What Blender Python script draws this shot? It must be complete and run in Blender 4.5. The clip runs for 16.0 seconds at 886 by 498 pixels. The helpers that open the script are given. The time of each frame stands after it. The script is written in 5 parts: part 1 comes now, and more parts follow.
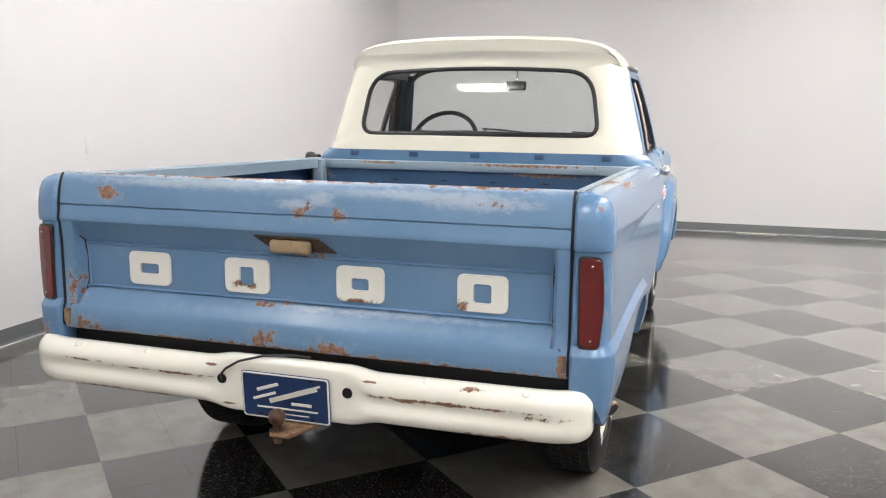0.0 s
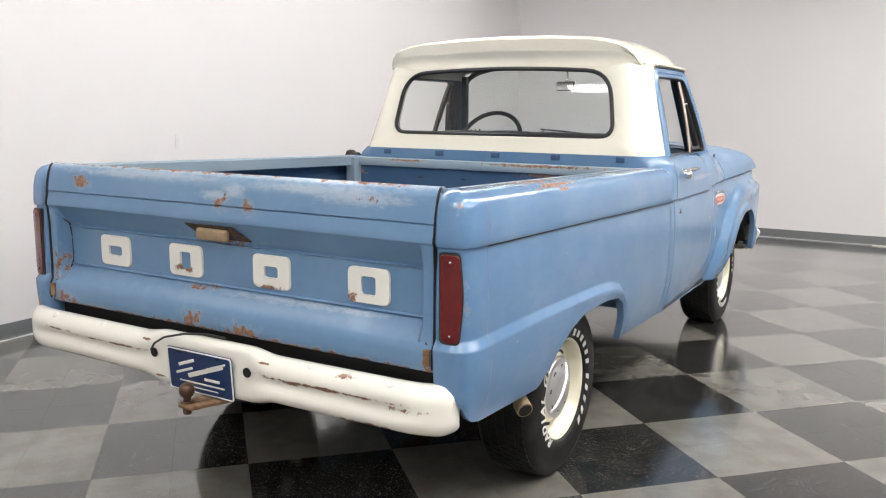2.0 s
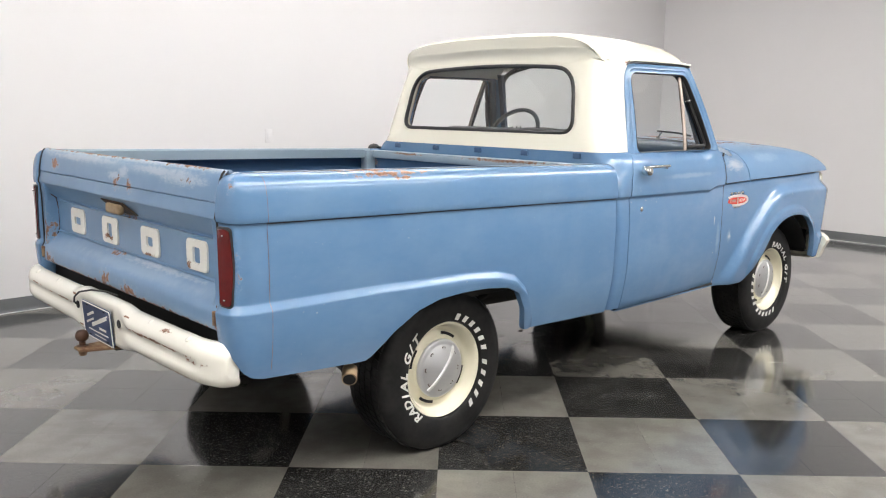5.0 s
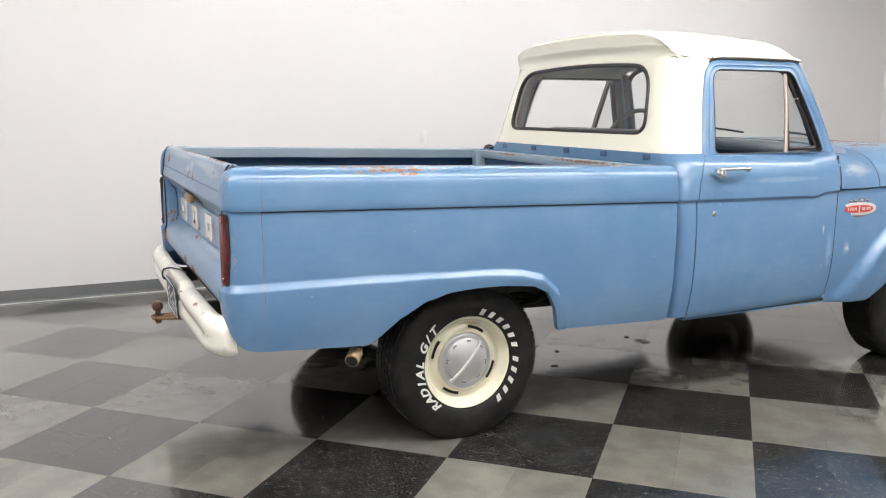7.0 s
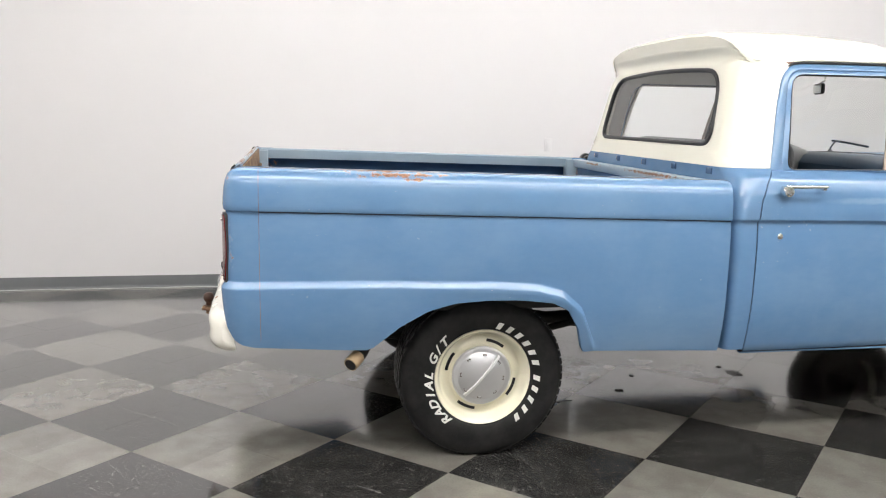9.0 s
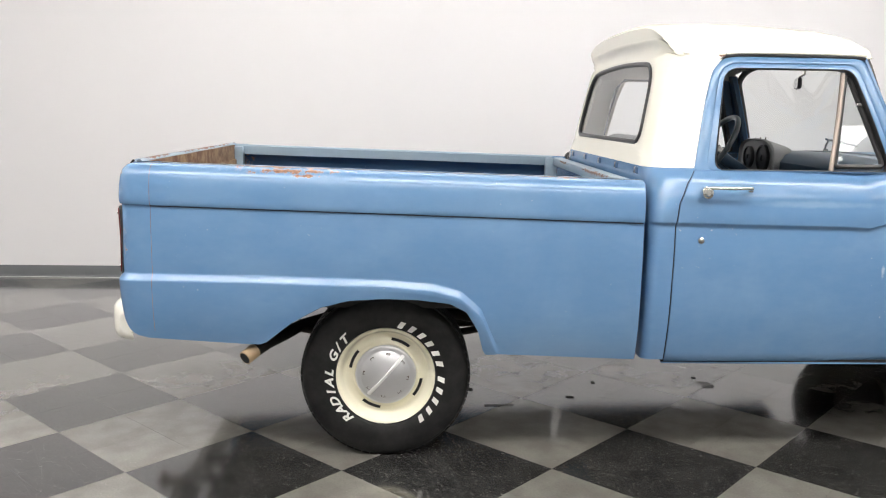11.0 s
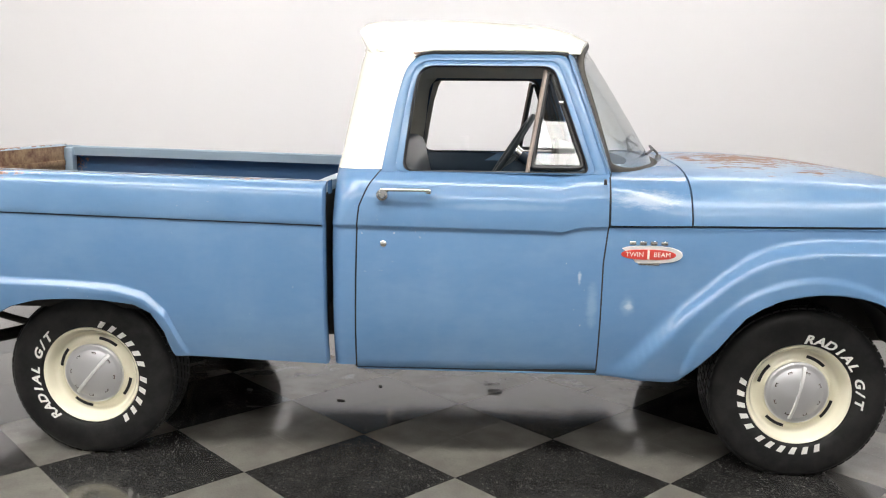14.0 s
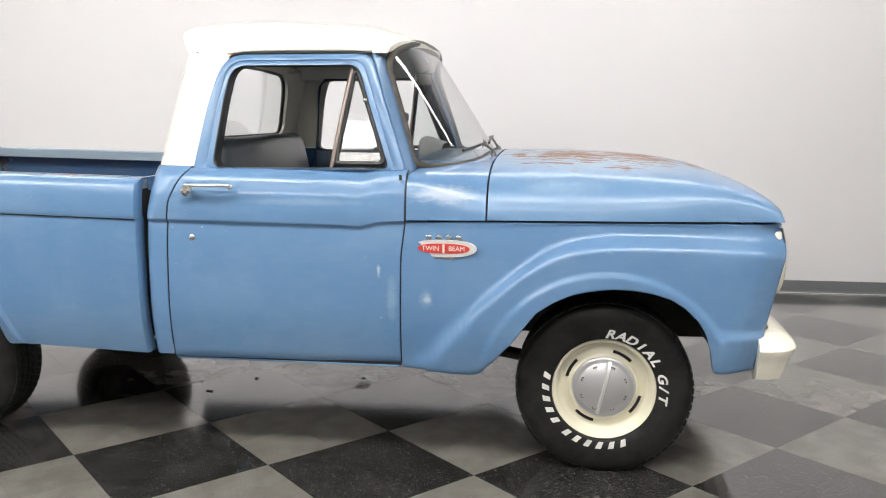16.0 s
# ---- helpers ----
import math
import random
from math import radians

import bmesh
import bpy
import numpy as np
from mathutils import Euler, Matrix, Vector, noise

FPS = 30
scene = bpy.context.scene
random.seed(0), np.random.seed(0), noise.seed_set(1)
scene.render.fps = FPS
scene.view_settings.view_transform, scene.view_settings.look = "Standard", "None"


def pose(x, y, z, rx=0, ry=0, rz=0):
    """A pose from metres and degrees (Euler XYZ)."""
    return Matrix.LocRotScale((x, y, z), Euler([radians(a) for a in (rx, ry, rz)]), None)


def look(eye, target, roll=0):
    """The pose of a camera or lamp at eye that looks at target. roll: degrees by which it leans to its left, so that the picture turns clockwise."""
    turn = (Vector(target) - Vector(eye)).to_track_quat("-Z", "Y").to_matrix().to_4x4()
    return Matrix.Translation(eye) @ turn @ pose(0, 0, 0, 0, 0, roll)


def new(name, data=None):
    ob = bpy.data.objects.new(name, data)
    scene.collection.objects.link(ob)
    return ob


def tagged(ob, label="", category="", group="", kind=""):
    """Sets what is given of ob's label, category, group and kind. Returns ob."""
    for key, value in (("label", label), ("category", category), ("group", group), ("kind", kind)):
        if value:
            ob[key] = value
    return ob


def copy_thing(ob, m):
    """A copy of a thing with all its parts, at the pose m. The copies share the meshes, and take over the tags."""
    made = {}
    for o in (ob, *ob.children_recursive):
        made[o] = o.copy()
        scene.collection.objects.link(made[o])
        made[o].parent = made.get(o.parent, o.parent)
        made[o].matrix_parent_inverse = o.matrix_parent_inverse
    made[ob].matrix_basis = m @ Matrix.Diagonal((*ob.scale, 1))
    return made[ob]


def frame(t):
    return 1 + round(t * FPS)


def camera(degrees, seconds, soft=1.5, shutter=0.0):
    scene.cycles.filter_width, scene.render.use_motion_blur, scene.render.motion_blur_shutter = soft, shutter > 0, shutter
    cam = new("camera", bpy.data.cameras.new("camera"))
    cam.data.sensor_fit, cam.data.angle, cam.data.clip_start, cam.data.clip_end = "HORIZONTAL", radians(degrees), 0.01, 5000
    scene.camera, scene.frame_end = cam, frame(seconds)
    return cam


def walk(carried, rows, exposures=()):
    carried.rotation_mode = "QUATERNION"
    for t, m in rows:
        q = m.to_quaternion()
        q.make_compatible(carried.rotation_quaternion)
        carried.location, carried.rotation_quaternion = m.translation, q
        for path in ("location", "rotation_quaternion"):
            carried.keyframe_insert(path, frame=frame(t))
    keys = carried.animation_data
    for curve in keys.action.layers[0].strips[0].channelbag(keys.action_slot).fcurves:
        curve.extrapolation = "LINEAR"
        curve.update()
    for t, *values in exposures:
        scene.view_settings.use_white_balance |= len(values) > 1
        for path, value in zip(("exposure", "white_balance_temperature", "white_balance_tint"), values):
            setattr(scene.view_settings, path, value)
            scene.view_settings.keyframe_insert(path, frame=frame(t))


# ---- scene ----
cam = camera(56.0, 16.0, 1.1)
PATH = [
    (0, (-2.132, -2.349, 1.467), (-1.197, -0.612, 1.134), 0.4),
    (0.5, (-1.947, -2.431, 1.466), (-1.145, -0.629, 1.134), 0.5),
    (1, (-1.757, -2.523, 1.465), (-1.073, -0.673, 1.135), 0.5),
    (1.5, (-1.555, -2.638, 1.465), (-0.957, -0.759, 1.134), 0.5),
    (2, (-1.331, -2.754, 1.461), (-0.798, -0.855, 1.13), 0.5),
    (2.5, (-1.095, -2.873, 1.459), (-0.632, -0.956, 1.127), 0.5),
    (3, (-0.874, -2.977, 1.456), (-0.528, -1.036, 1.125), 0.5),
    (3.5, (-0.65, -3.048, 1.455), (-0.442, -1.087, 1.123), 0.5),
    (4, (-0.421, -3.105, 1.454), (-0.317, -1.136, 1.121), 0.6),
    (4.2, (-0.328, -3.13, 1.456), (-0.249, -1.159, 1.122), 0.6),
    (6.3, (0.738, -3.206, 1.439), (0.356, -1.272, 1.106), 0.1),
    (6.5, (0.835, -3.193, 1.442), (0.375, -1.276, 1.109), 0.0),
    (7, (1.053, -3.138, 1.442), (0.415, -1.271, 1.112), 0.1),
    (7.5, (1.258, -3.053, 1.441), (0.484, -1.238, 1.114), 0.1),
    (8, (1.446, -2.947, 1.442), (0.562, -1.183, 1.114), 0.2),
    (8.2, (1.506, -2.907, 1.44), (0.585, -1.162, 1.117), 0.4),
    (10.3, (2.157, -2.318, 1.438), (0.88, -0.819, 1.118), 1.0),
    (10.5, (2.23, -2.268, 1.437), (0.945, -0.777, 1.119), 1.0),
    (11, (2.423, -2.119, 1.445), (1.113, -0.65, 1.121), 0.9),
    (11.5, (2.611, -1.938, 1.459), (1.291, -0.48, 1.126), 0.9),
    (12, (2.801, -1.756, 1.454), (1.457, -0.319, 1.124), 0.8),
    (12.5, (2.976, -1.571, 1.453), (1.576, -0.188, 1.131), 0.7),
    (13, (3.14, -1.378, 1.453), (1.719, -0.014, 1.134), 0.7),
    (13.5, (3.336, -1.151, 1.463), (1.905, 0.201, 1.14), 0.6),
    (14, (3.519, -0.97, 1.466), (2.07, 0.361, 1.139), 0.5),
    (14.5, (3.716, -0.78, 1.46), (2.253, 0.537, 1.135), 0.3),
    (15, (3.903, -0.59, 1.46), (2.43, 0.715, 1.135), 0.3),
    (15.5, (4.094, -0.4, 1.457), (2.589, 0.869, 1.132), 0.1),
    (16, (4.254, -0.243, 1.447), (2.708, 0.976, 1.127), -0.0),
]
walk(cam, [(t, look(eye, target, roll)) for t, eye, target, roll in PATH])

# ---- light ----
TRUCK_X, TRUCK_Y, TRUCK_TURN = -0.592, 0.860, -46.2
ROOM = pose(TRUCK_X, TRUCK_Y, 0, 0, 0, TRUCK_TURN)      # walls stand square with the truck
WEST, EAST, SOUTH, NORTH, HIGH = -2.87, 8.4, -6.0, 7.35, 3.6
scene.view_settings.exposure = 0.0

world = bpy.data.worlds.new("world")
world.use_nodes = True
world.node_tree.nodes["Background"].inputs[0].default_value = (0.8, 0.85, 0.9, 1)
world.node_tree.nodes["Background"].inputs[1].default_value = 0.05
scene.world = world
LAMP = 20.0


# ---- materials ----
def material(name, base, rough=0.5, metal=0.0, coat=0.0):
    m = bpy.data.materials.new(name)
    m.use_nodes = True
    b = m.node_tree.nodes["Principled BSDF"]
    b.inputs["Base Color"].default_value = (*base, 1)
    b.inputs["Roughness"].default_value = rough
    b.inputs["Metallic"].default_value = metal
    b.inputs["Coat Weight"].default_value = coat
    b.inputs["Coat Roughness"].default_value = 0.11
    return m


class Net:
    """Short hand for the nodes of one material."""

    def __init__(self, m):
        self.t = m.node_tree
        self.b = self.t.nodes["Principled BSDF"]
        self.co = self.t.nodes.new("ShaderNodeTexCoord").outputs["Object"]

    def put(self, socket, value):
        if isinstance(value, bpy.types.NodeSocket):
            self.t.links.new(value, socket)
        else:
            socket.default_value = value

    def noise(self, size, detail=4, rough=0.6, stretch=None, offset=0.0):
        n = self.t.nodes.new("ShaderNodeTexNoise")
        n.inputs["Scale"].default_value = size
        n.inputs["Detail"].default_value = detail
        n.inputs["Roughness"].default_value = rough
        co = self.co
        if stretch or offset:
            p = self.t.nodes.new("ShaderNodeMapping")
            p.inputs["Scale"].default_value = stretch or (1, 1, 1)
            p.inputs["Location"].default_value = (offset, offset, offset)
            self.t.links.new(co, p.inputs["Vector"])
            co = p.outputs[0]
        self.t.links.new(co, n.inputs["Vector"])
        return n.outputs["Fac"]

    def ramp(self, fac, low, high, a=0.0, b=1.0):
        n = self.t.nodes.new("ShaderNodeMapRange")
        n.interpolation_type = "SMOOTHSTEP"
        for k, v in zip(("Value", "From Min", "From Max", "To Min", "To Max"), (fac, low, high, a, b)):
            self.put(n.inputs[k], v)
        return n.outputs[0]

    def mix(self, fac, a, b):
        n = self.t.nodes.new("ShaderNodeMix")
        n.data_type = "RGBA"
        self.put(n.inputs[0], fac)
        for s, v in ((n.inputs[6], a), (n.inputs[7], b)):
            self.put(s, v if isinstance(v, bpy.types.NodeSocket) else (*v, 1))
        return n.outputs[2]

    def calc(self, how, a, b=0.0):
        n = self.t.nodes.new("ShaderNodeMath")
        n.operation = how
        self.put(n.inputs[0], a)
        self.put(n.inputs[1], b)
        return n.outputs[0]

    def spots(self, places):
        """Nearness to the closest of some ellipsoids: 1 at a centre, 0 on the edge, below 0 outside."""
        near = None
        for c, r in places:
            s = self.t.nodes.new("ShaderNodeVectorMath")
            s.operation = "SUBTRACT"
            self.t.links.new(self.co, s.inputs[0])
            s.inputs[1].default_value = c
            d = self.t.nodes.new("ShaderNodeVectorMath")
            d.operation = "DIVIDE"
            self.t.links.new(s.outputs[0], d.inputs[0])
            d.inputs[1].default_value = r
            n = self.t.nodes.new("ShaderNodeVectorMath")
            n.operation = "LENGTH"
            self.t.links.new(d.outputs[0], n.inputs[0])
            v = self.calc("SUBTRACT", 1.0, n.outputs["Value"])
            near = v if near is None else self.calc("MAXIMUM", near, v)
        return near

    def axis(self, n):
        s = self.t.nodes.new("ShaderNodeSeparateXYZ")
        self.t.links.new(self.co, s.inputs[0])
        return s.outputs[n]

    def colour(self, v):
        self.put(self.b.inputs["Base Color"], v)

    def bump(self, height, strength=0.2, distance=0.002):
        n = self.t.nodes.new("ShaderNodeBump")
        n.inputs["Strength"].default_value = strength
        n.inputs["Distance"].default_value = distance
        self.t.links.new(height, n.inputs["Height"])
        self.t.links.new(n.outputs[0], self.b.inputs["Normal"])


# Middle colour: blue for tailgate and hood, shifted for how light meets them.
BLUE, GATE_HOOD_BLUE, CREAM = (0.100, 0.212, 0.384), (0.114, 0.230, 0.398), (0.85, 0.822, 0.70)


def old_paint(name, base, faded, rust=(), fade=(), scuff=(), seed=0.0, streak=(1, 1, 1), grain=(1, 0.3, 1.3), satin=0.19):
    """Old single-stage paint: cloudy chalking, fine scratches, bare rust where places are given."""
    m = material(name, base, 0.3, 0, 0.25)
    n = Net(m)
    fine = n.noise(34, 6, 0.7, (1, 0.4, 1), seed)
    col = n.mix(n.calc("MULTIPLY", fine, 0.11), base, faded)
    cloud = n.noise(3.1, 4, 0.6, (1, 0.6, 1), seed + 2)
    col = n.mix(n.ramp(cloud, 0.40, 0.76, 0, 0.16), col, faded)
    wash = n.noise(1.7, 5, 0.65, (1, 1, 0.45), seed + 5)
    col = n.mix(n.ramp(wash, 0.50, 0.80, 0, 0.10), col, faded)
    nick = n.ramp(n.noise(95, 2, 0.5, (1, 0.7, 1.0), seed + 9), 0.735, 0.765)
    col = n.mix(n.calc("MULTIPLY", nick, n.ramp(n.noise(2.6, 2, 0.5, None, seed + 7), 0.52, 0.68, 0.0, 0.55)), col, (0.60, 0.61, 0.60))
    rough = n.calc("ADD", satin, n.calc("MULTIPLY", fine, 0.06))
    if fade:
        f = n.ramp(n.calc("ADD", n.spots(fade), n.calc("MULTIPLY", n.noise(22, 5, 0.65, (1, 0.45, 1)), 1.0)), 0.50, 1.25)
        col = n.mix(n.calc("MULTIPLY", f, 0.32), col, faded)
    if scuff:
        f = n.ramp(n.calc("ADD", n.spots(scuff), n.calc("MULTIPLY", n.noise(48, 8, 0.78, grain), 2.2)), 0.95, 1.9)
        col = n.mix(n.calc("MULTIPLY", f, 0.42), col, (0.64, 0.67, 0.69))
        rough = n.calc("ADD", rough, n.calc("MULTIPLY", f, 0.02))
    if rust:
        near = n.spots(rust)
        rag = n.calc("ADD", near, n.calc("MULTIPLY", n.calc("SUBTRACT", n.noise(30, 8, 0.74, streak, seed), 0.5), 4.2))
        halo = n.ramp(rag, -0.10, 0.65)
        bare = n.ramp(rag, 0.34, 0.62)
        col = n.mix(n.calc("MULTIPLY", halo, 0.38), col, faded)
        iron = n.mix(n.ramp(n.noise(75, 6, 0.75), 0.3, 0.7), (0.13, 0.060, 0.036), (0.38, 0.205, 0.125))
        col = n.mix(bare, col, iron)
        rough = n.calc("MAXIMUM", rough, n.calc("MULTIPLY", bare, 0.75))
        n.bump(n.calc("SUBTRACT", 1.0, bare), 0.25, 0.0006)
    n.colour(col)
    n.put(n.b.inputs["Roughness"], rough)
    return m


FADED = (0.34, 0.46, 0.58)
blue = old_paint("blue_paint", BLUE, FADED, seed=1.0,
                 scuff=[((0.93, 2.29, 1.135), (0.12, 0.15, 0.040)), ((0.95, 2.225, 0.72), (0.1, 0.018, 0.022)), ((0.97, 2.03, 0.83), (0.1, 0.008, 0.03))],
                 fade=[((0.98, 1.75, 1.10), (0.1, 0.30, 0.02)),
                       ((0.95, 2.08, 0.72), (0.1, 0.03, 0.12)), ((0.95, 2.22, 0.72), (0.1, 0.035, 0.05))],
                 rust=[((0.96, 2.93, 0.93), (0.05, 0.02, 0.012))])
blue_bed = old_paint("blue_bed_paint", BLUE, FADED, seed=4.0,
                     rust=[((0.9, -0.42, 1.225), (0.09, 0.30, 0.022)), ((0.965, -0.36, 1.208), (0.04, 0.26, 0.013)), ((0.975, -0.30, 1.190), (0.04, 0.07, 0.008)), ((0.9, 0.75, 1.20), (0.08, 0.16, 0.012)), ((0.95, -1.0, 1.185), (0.03, 0.03, 0.03)),
                           ((0.995, -1.02, 0.93), (0.02, 0.02, 0.10)), ((-0.9, -0.6, 1.23), (0.1, 0.3, 0.012)), ((-0.9, -0.96, 1.15), (0.08, 0.06, 0.07)),
                           ((-0.97, -1.03, 0.66), (0.05, 0.05, 0.07))],
                     fade=[((1.0, 0.3, 1.19), (0.04, 0.9, 0.02)), ((-0.92, -0.1, 1.21), (0.12, 1.3, 0.05))])
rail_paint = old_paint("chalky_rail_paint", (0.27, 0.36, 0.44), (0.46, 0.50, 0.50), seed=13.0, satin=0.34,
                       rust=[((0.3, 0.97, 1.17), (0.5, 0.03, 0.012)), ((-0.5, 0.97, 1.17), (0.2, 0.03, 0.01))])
blue_gate = old_paint("blue_tailgate_paint", GATE_HOOD_BLUE, FADED, seed=7.0, grain=(0.5, 1, 1.2), satin=0.34,
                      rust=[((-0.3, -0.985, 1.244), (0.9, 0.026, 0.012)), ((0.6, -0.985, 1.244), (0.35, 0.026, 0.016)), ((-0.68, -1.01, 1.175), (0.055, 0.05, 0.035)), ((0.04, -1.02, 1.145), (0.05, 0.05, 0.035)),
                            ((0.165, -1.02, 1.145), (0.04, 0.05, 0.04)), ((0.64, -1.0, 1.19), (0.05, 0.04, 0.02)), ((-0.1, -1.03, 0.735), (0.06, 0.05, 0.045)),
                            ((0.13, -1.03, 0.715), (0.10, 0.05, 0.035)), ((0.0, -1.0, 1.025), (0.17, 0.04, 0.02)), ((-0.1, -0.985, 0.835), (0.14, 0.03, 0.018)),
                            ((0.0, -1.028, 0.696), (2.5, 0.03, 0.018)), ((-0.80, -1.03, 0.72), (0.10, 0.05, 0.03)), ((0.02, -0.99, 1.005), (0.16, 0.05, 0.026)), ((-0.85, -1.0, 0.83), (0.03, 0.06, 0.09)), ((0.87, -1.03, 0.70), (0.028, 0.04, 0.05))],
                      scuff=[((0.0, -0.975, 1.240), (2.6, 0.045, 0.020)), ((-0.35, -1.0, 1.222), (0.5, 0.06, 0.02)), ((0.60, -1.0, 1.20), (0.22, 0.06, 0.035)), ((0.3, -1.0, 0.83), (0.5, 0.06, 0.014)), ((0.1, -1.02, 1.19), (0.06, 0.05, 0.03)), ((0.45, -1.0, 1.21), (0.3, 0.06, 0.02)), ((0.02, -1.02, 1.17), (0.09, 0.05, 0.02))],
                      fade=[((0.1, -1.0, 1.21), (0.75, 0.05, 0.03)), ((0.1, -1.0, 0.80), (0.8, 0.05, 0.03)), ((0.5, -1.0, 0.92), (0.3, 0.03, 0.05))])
blue_hood = old_paint("blue_hood_paint", GATE_HOOD_BLUE, FADED, seed=9.0, satin=0.32, streak=(1.1, 0.38, 1.1),
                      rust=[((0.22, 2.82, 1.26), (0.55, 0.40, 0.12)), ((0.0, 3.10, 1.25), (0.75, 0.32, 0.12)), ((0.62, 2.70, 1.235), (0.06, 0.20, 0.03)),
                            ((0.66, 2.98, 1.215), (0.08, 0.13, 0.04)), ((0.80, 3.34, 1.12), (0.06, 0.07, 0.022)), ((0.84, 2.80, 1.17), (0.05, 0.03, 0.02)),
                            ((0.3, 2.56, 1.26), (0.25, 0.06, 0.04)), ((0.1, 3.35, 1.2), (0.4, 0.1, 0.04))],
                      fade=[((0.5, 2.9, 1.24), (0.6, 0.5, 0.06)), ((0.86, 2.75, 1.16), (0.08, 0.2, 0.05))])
cream = old_paint("cream_paint", CREAM, (0.89, 0.875, 0.80), seed=2.0,
                  rust=[((0.758, 2.03, 1.705), (0.03, 0.035, 0.012)), ((0.775, 1.385, 1.690), (0.02, 0.03, 0.01))])
cream_worn = old_paint("chipped_cream_paint", (0.89, 0.872, 0.79), (0.74, 0.70, 0.60), seed=5.0,
                       rust=[((0.55, -1.121, 0.612), (0.36, 0.03, 0.009)), ((-0.42, -1.121, 0.612), (0.22, 0.03, 0.007)),
                             ((0.82, -1.115, 0.595), (0.06, 0.03, 0.012)), ((0.7, -1.10, 0.53), (0.14, 0.03, 0.008)), ((-0.6, -1.11, 0.53), (0.3, 0.03, 0.006)),
                             ((0.88, -1.08, 0.60), (0.04, 0.03, 0.01)),
                             ((0.40, -1.121, 0.606), (0.06, 0.03, 0.006)), ((0.30, -1.118, 0.655), (0.03, 0.03, 0.005)), ((0.62, -1.10, 0.662), (0.05, 0.05, 0.008)),
                             ((-0.25, -1.118, 0.655), (0.03, 0.03, 0.006)), ((-0.75, -1.115, 0.62), (0.10, 0.03, 0.008)), ((-0.18, -1.118, 0.53), (0.04, 0.03, 0.005))])
cream_wheel = old_paint("cream_wheel_paint", (0.76, 0.72, 0.56), (0.84, 0.81, 0.70), seed=3.0)
rust_tan = material("rusty_steel", (0.25, 0.13, 0.06), 0.75)
n = Net(rust_tan)
n.colour(n.mix(n.ramp(n.noise(14, 6, 0.7), 0.35, 0.65), (0.30, 0.20, 0.11), (0.12, 0.05, 0.025)))
n.bump(n.noise(70, 5), 0.3, 0.001)
plate_rust = material("dark_rust", (0.03, 0.02, 0.014), 0.7)
n = Net(plate_rust)
n.colour(n.mix(n.ramp(n.noise(40, 6, 0.7), 0.3, 0.7), (0.012, 0.010, 0.009), (0.10, 0.05, 0.025)))
black = material("black_gap", (0.006, 0.006, 0.007), 0.6)
under = material("undercoated_steel", (0.018, 0.017, 0.016), 0.7)
n = Net(under)
n.colour(n.mix(n.noise(9, 5), (0.006, 0.006, 0.006), (0.022, 0.018, 0.014)))
rubber = material("tyre_rubber", (0.010, 0.010, 0.010), 0.5)
rubber.node_tree.nodes["Principled BSDF"].inputs["Specular IOR Level"].default_value = 0.22
n = Net(rubber)
n.colour(n.mix(n.ramp(n.noise(11, 5, 0.65), 0.3, 0.7), (0.010, 0.010, 0.0102), (0.022, 0.0215, 0.021)))
n.bump(n.noise(120, 3), 0.1, 0.0008)
seal = material("rubber_seal", (0.02, 0.02, 0.021), 0.4)
seal_grey = material("weathered_windscreen_rubber", (0.10, 0.095, 0.085), 0.6)
n = Net(seal_grey)
n.colour(n.mix(n.noise(25, 5), (0.026, 0.024, 0.021), (0.105, 0.094, 0.078)))
chrome = material("worn_chrome", (0.72, 0.72, 0.70), 0.16, 1.0)
n = Net(chrome)
n.put(n.b.inputs["Roughness"], n.ramp(n.noise(40, 5), 0.3, 0.7, 0.10, 0.22))
steel = material("brushed_hubcap", (0.66, 0.66, 0.67), 0.4, 0.85)
n = Net(steel)
n.put(n.b.inputs["Roughness"], n.ramp(n.noise(30, 5), 0.3, 0.7, 0.38, 0.5))
wiper_steel = material("tarnished_wiper_steel", (0.22, 0.21, 0.20), 0.35, 0.9)
brown_ball = material("brown_tow_ball", (0.085, 0.042, 0.026), 0.4, 0.3)
polished = material("polished_aluminium", (0.88, 0.88, 0.87), 0.35, 0.6)
white = material("white_enamel", (0.78, 0.76, 0.70), 0.4)
letter_white = old_paint("chipped_white_enamel", (0.88, 0.865, 0.80), (0.62, 0.58, 0.5), seed=6.0,
                         rust=[((0.545, 0, 0.875), (0.05, 0.1, 0.026)), ((0.20, 0, 0.865), (0.10, 0.1, 0.012)), ((-0.2, 0, 0.89), (0.05, 0.1, 0.02)), ((0.2, 0, 0.99), (0.07, 0.1, 0.012))])
tyre_white = material("raised_white_rubber", (0.74, 0.73, 0.69), 0.55)
red_lens = material("red_lens", (0.16, 0.005, 0.006), 0.22, 0, 0.3)
n = Net(red_lens)
n.bump(n.noise(160, 2), 0.25, 0.002)
n.colour(n.mix(n.noise(18, 3), (0.075, 0.003, 0.004), (0.16, 0.006, 0.007)))
red = material("red_enamel", (0.55, 0.05, 0.035), 0.35)
navy = material("navy_plate", (0.012, 0.035, 0.115), 0.3)
tan = material("yellowed_plastic", (0.36, 0.27, 0.15), 0.6)
n = Net(tan)
n.colour(n.mix(n.noise(45, 6, 0.7), (0.42, 0.34, 0.21), (0.22, 0.12, 0.06)))
vinyl = material("blue_grey_vinyl", (0.028, 0.039, 0.05), 0.34)
n = Net(vinyl)
n.bump(n.noise(60, 4), 0.15, 0.002)
n.colour(n.mix(n.noise(6, 4), (0.016, 0.024, 0.032), (0.040, 0.054, 0.068)))
dash_blue = material("dark_blue_dash", (0.03, 0.065, 0.115), 0.4)
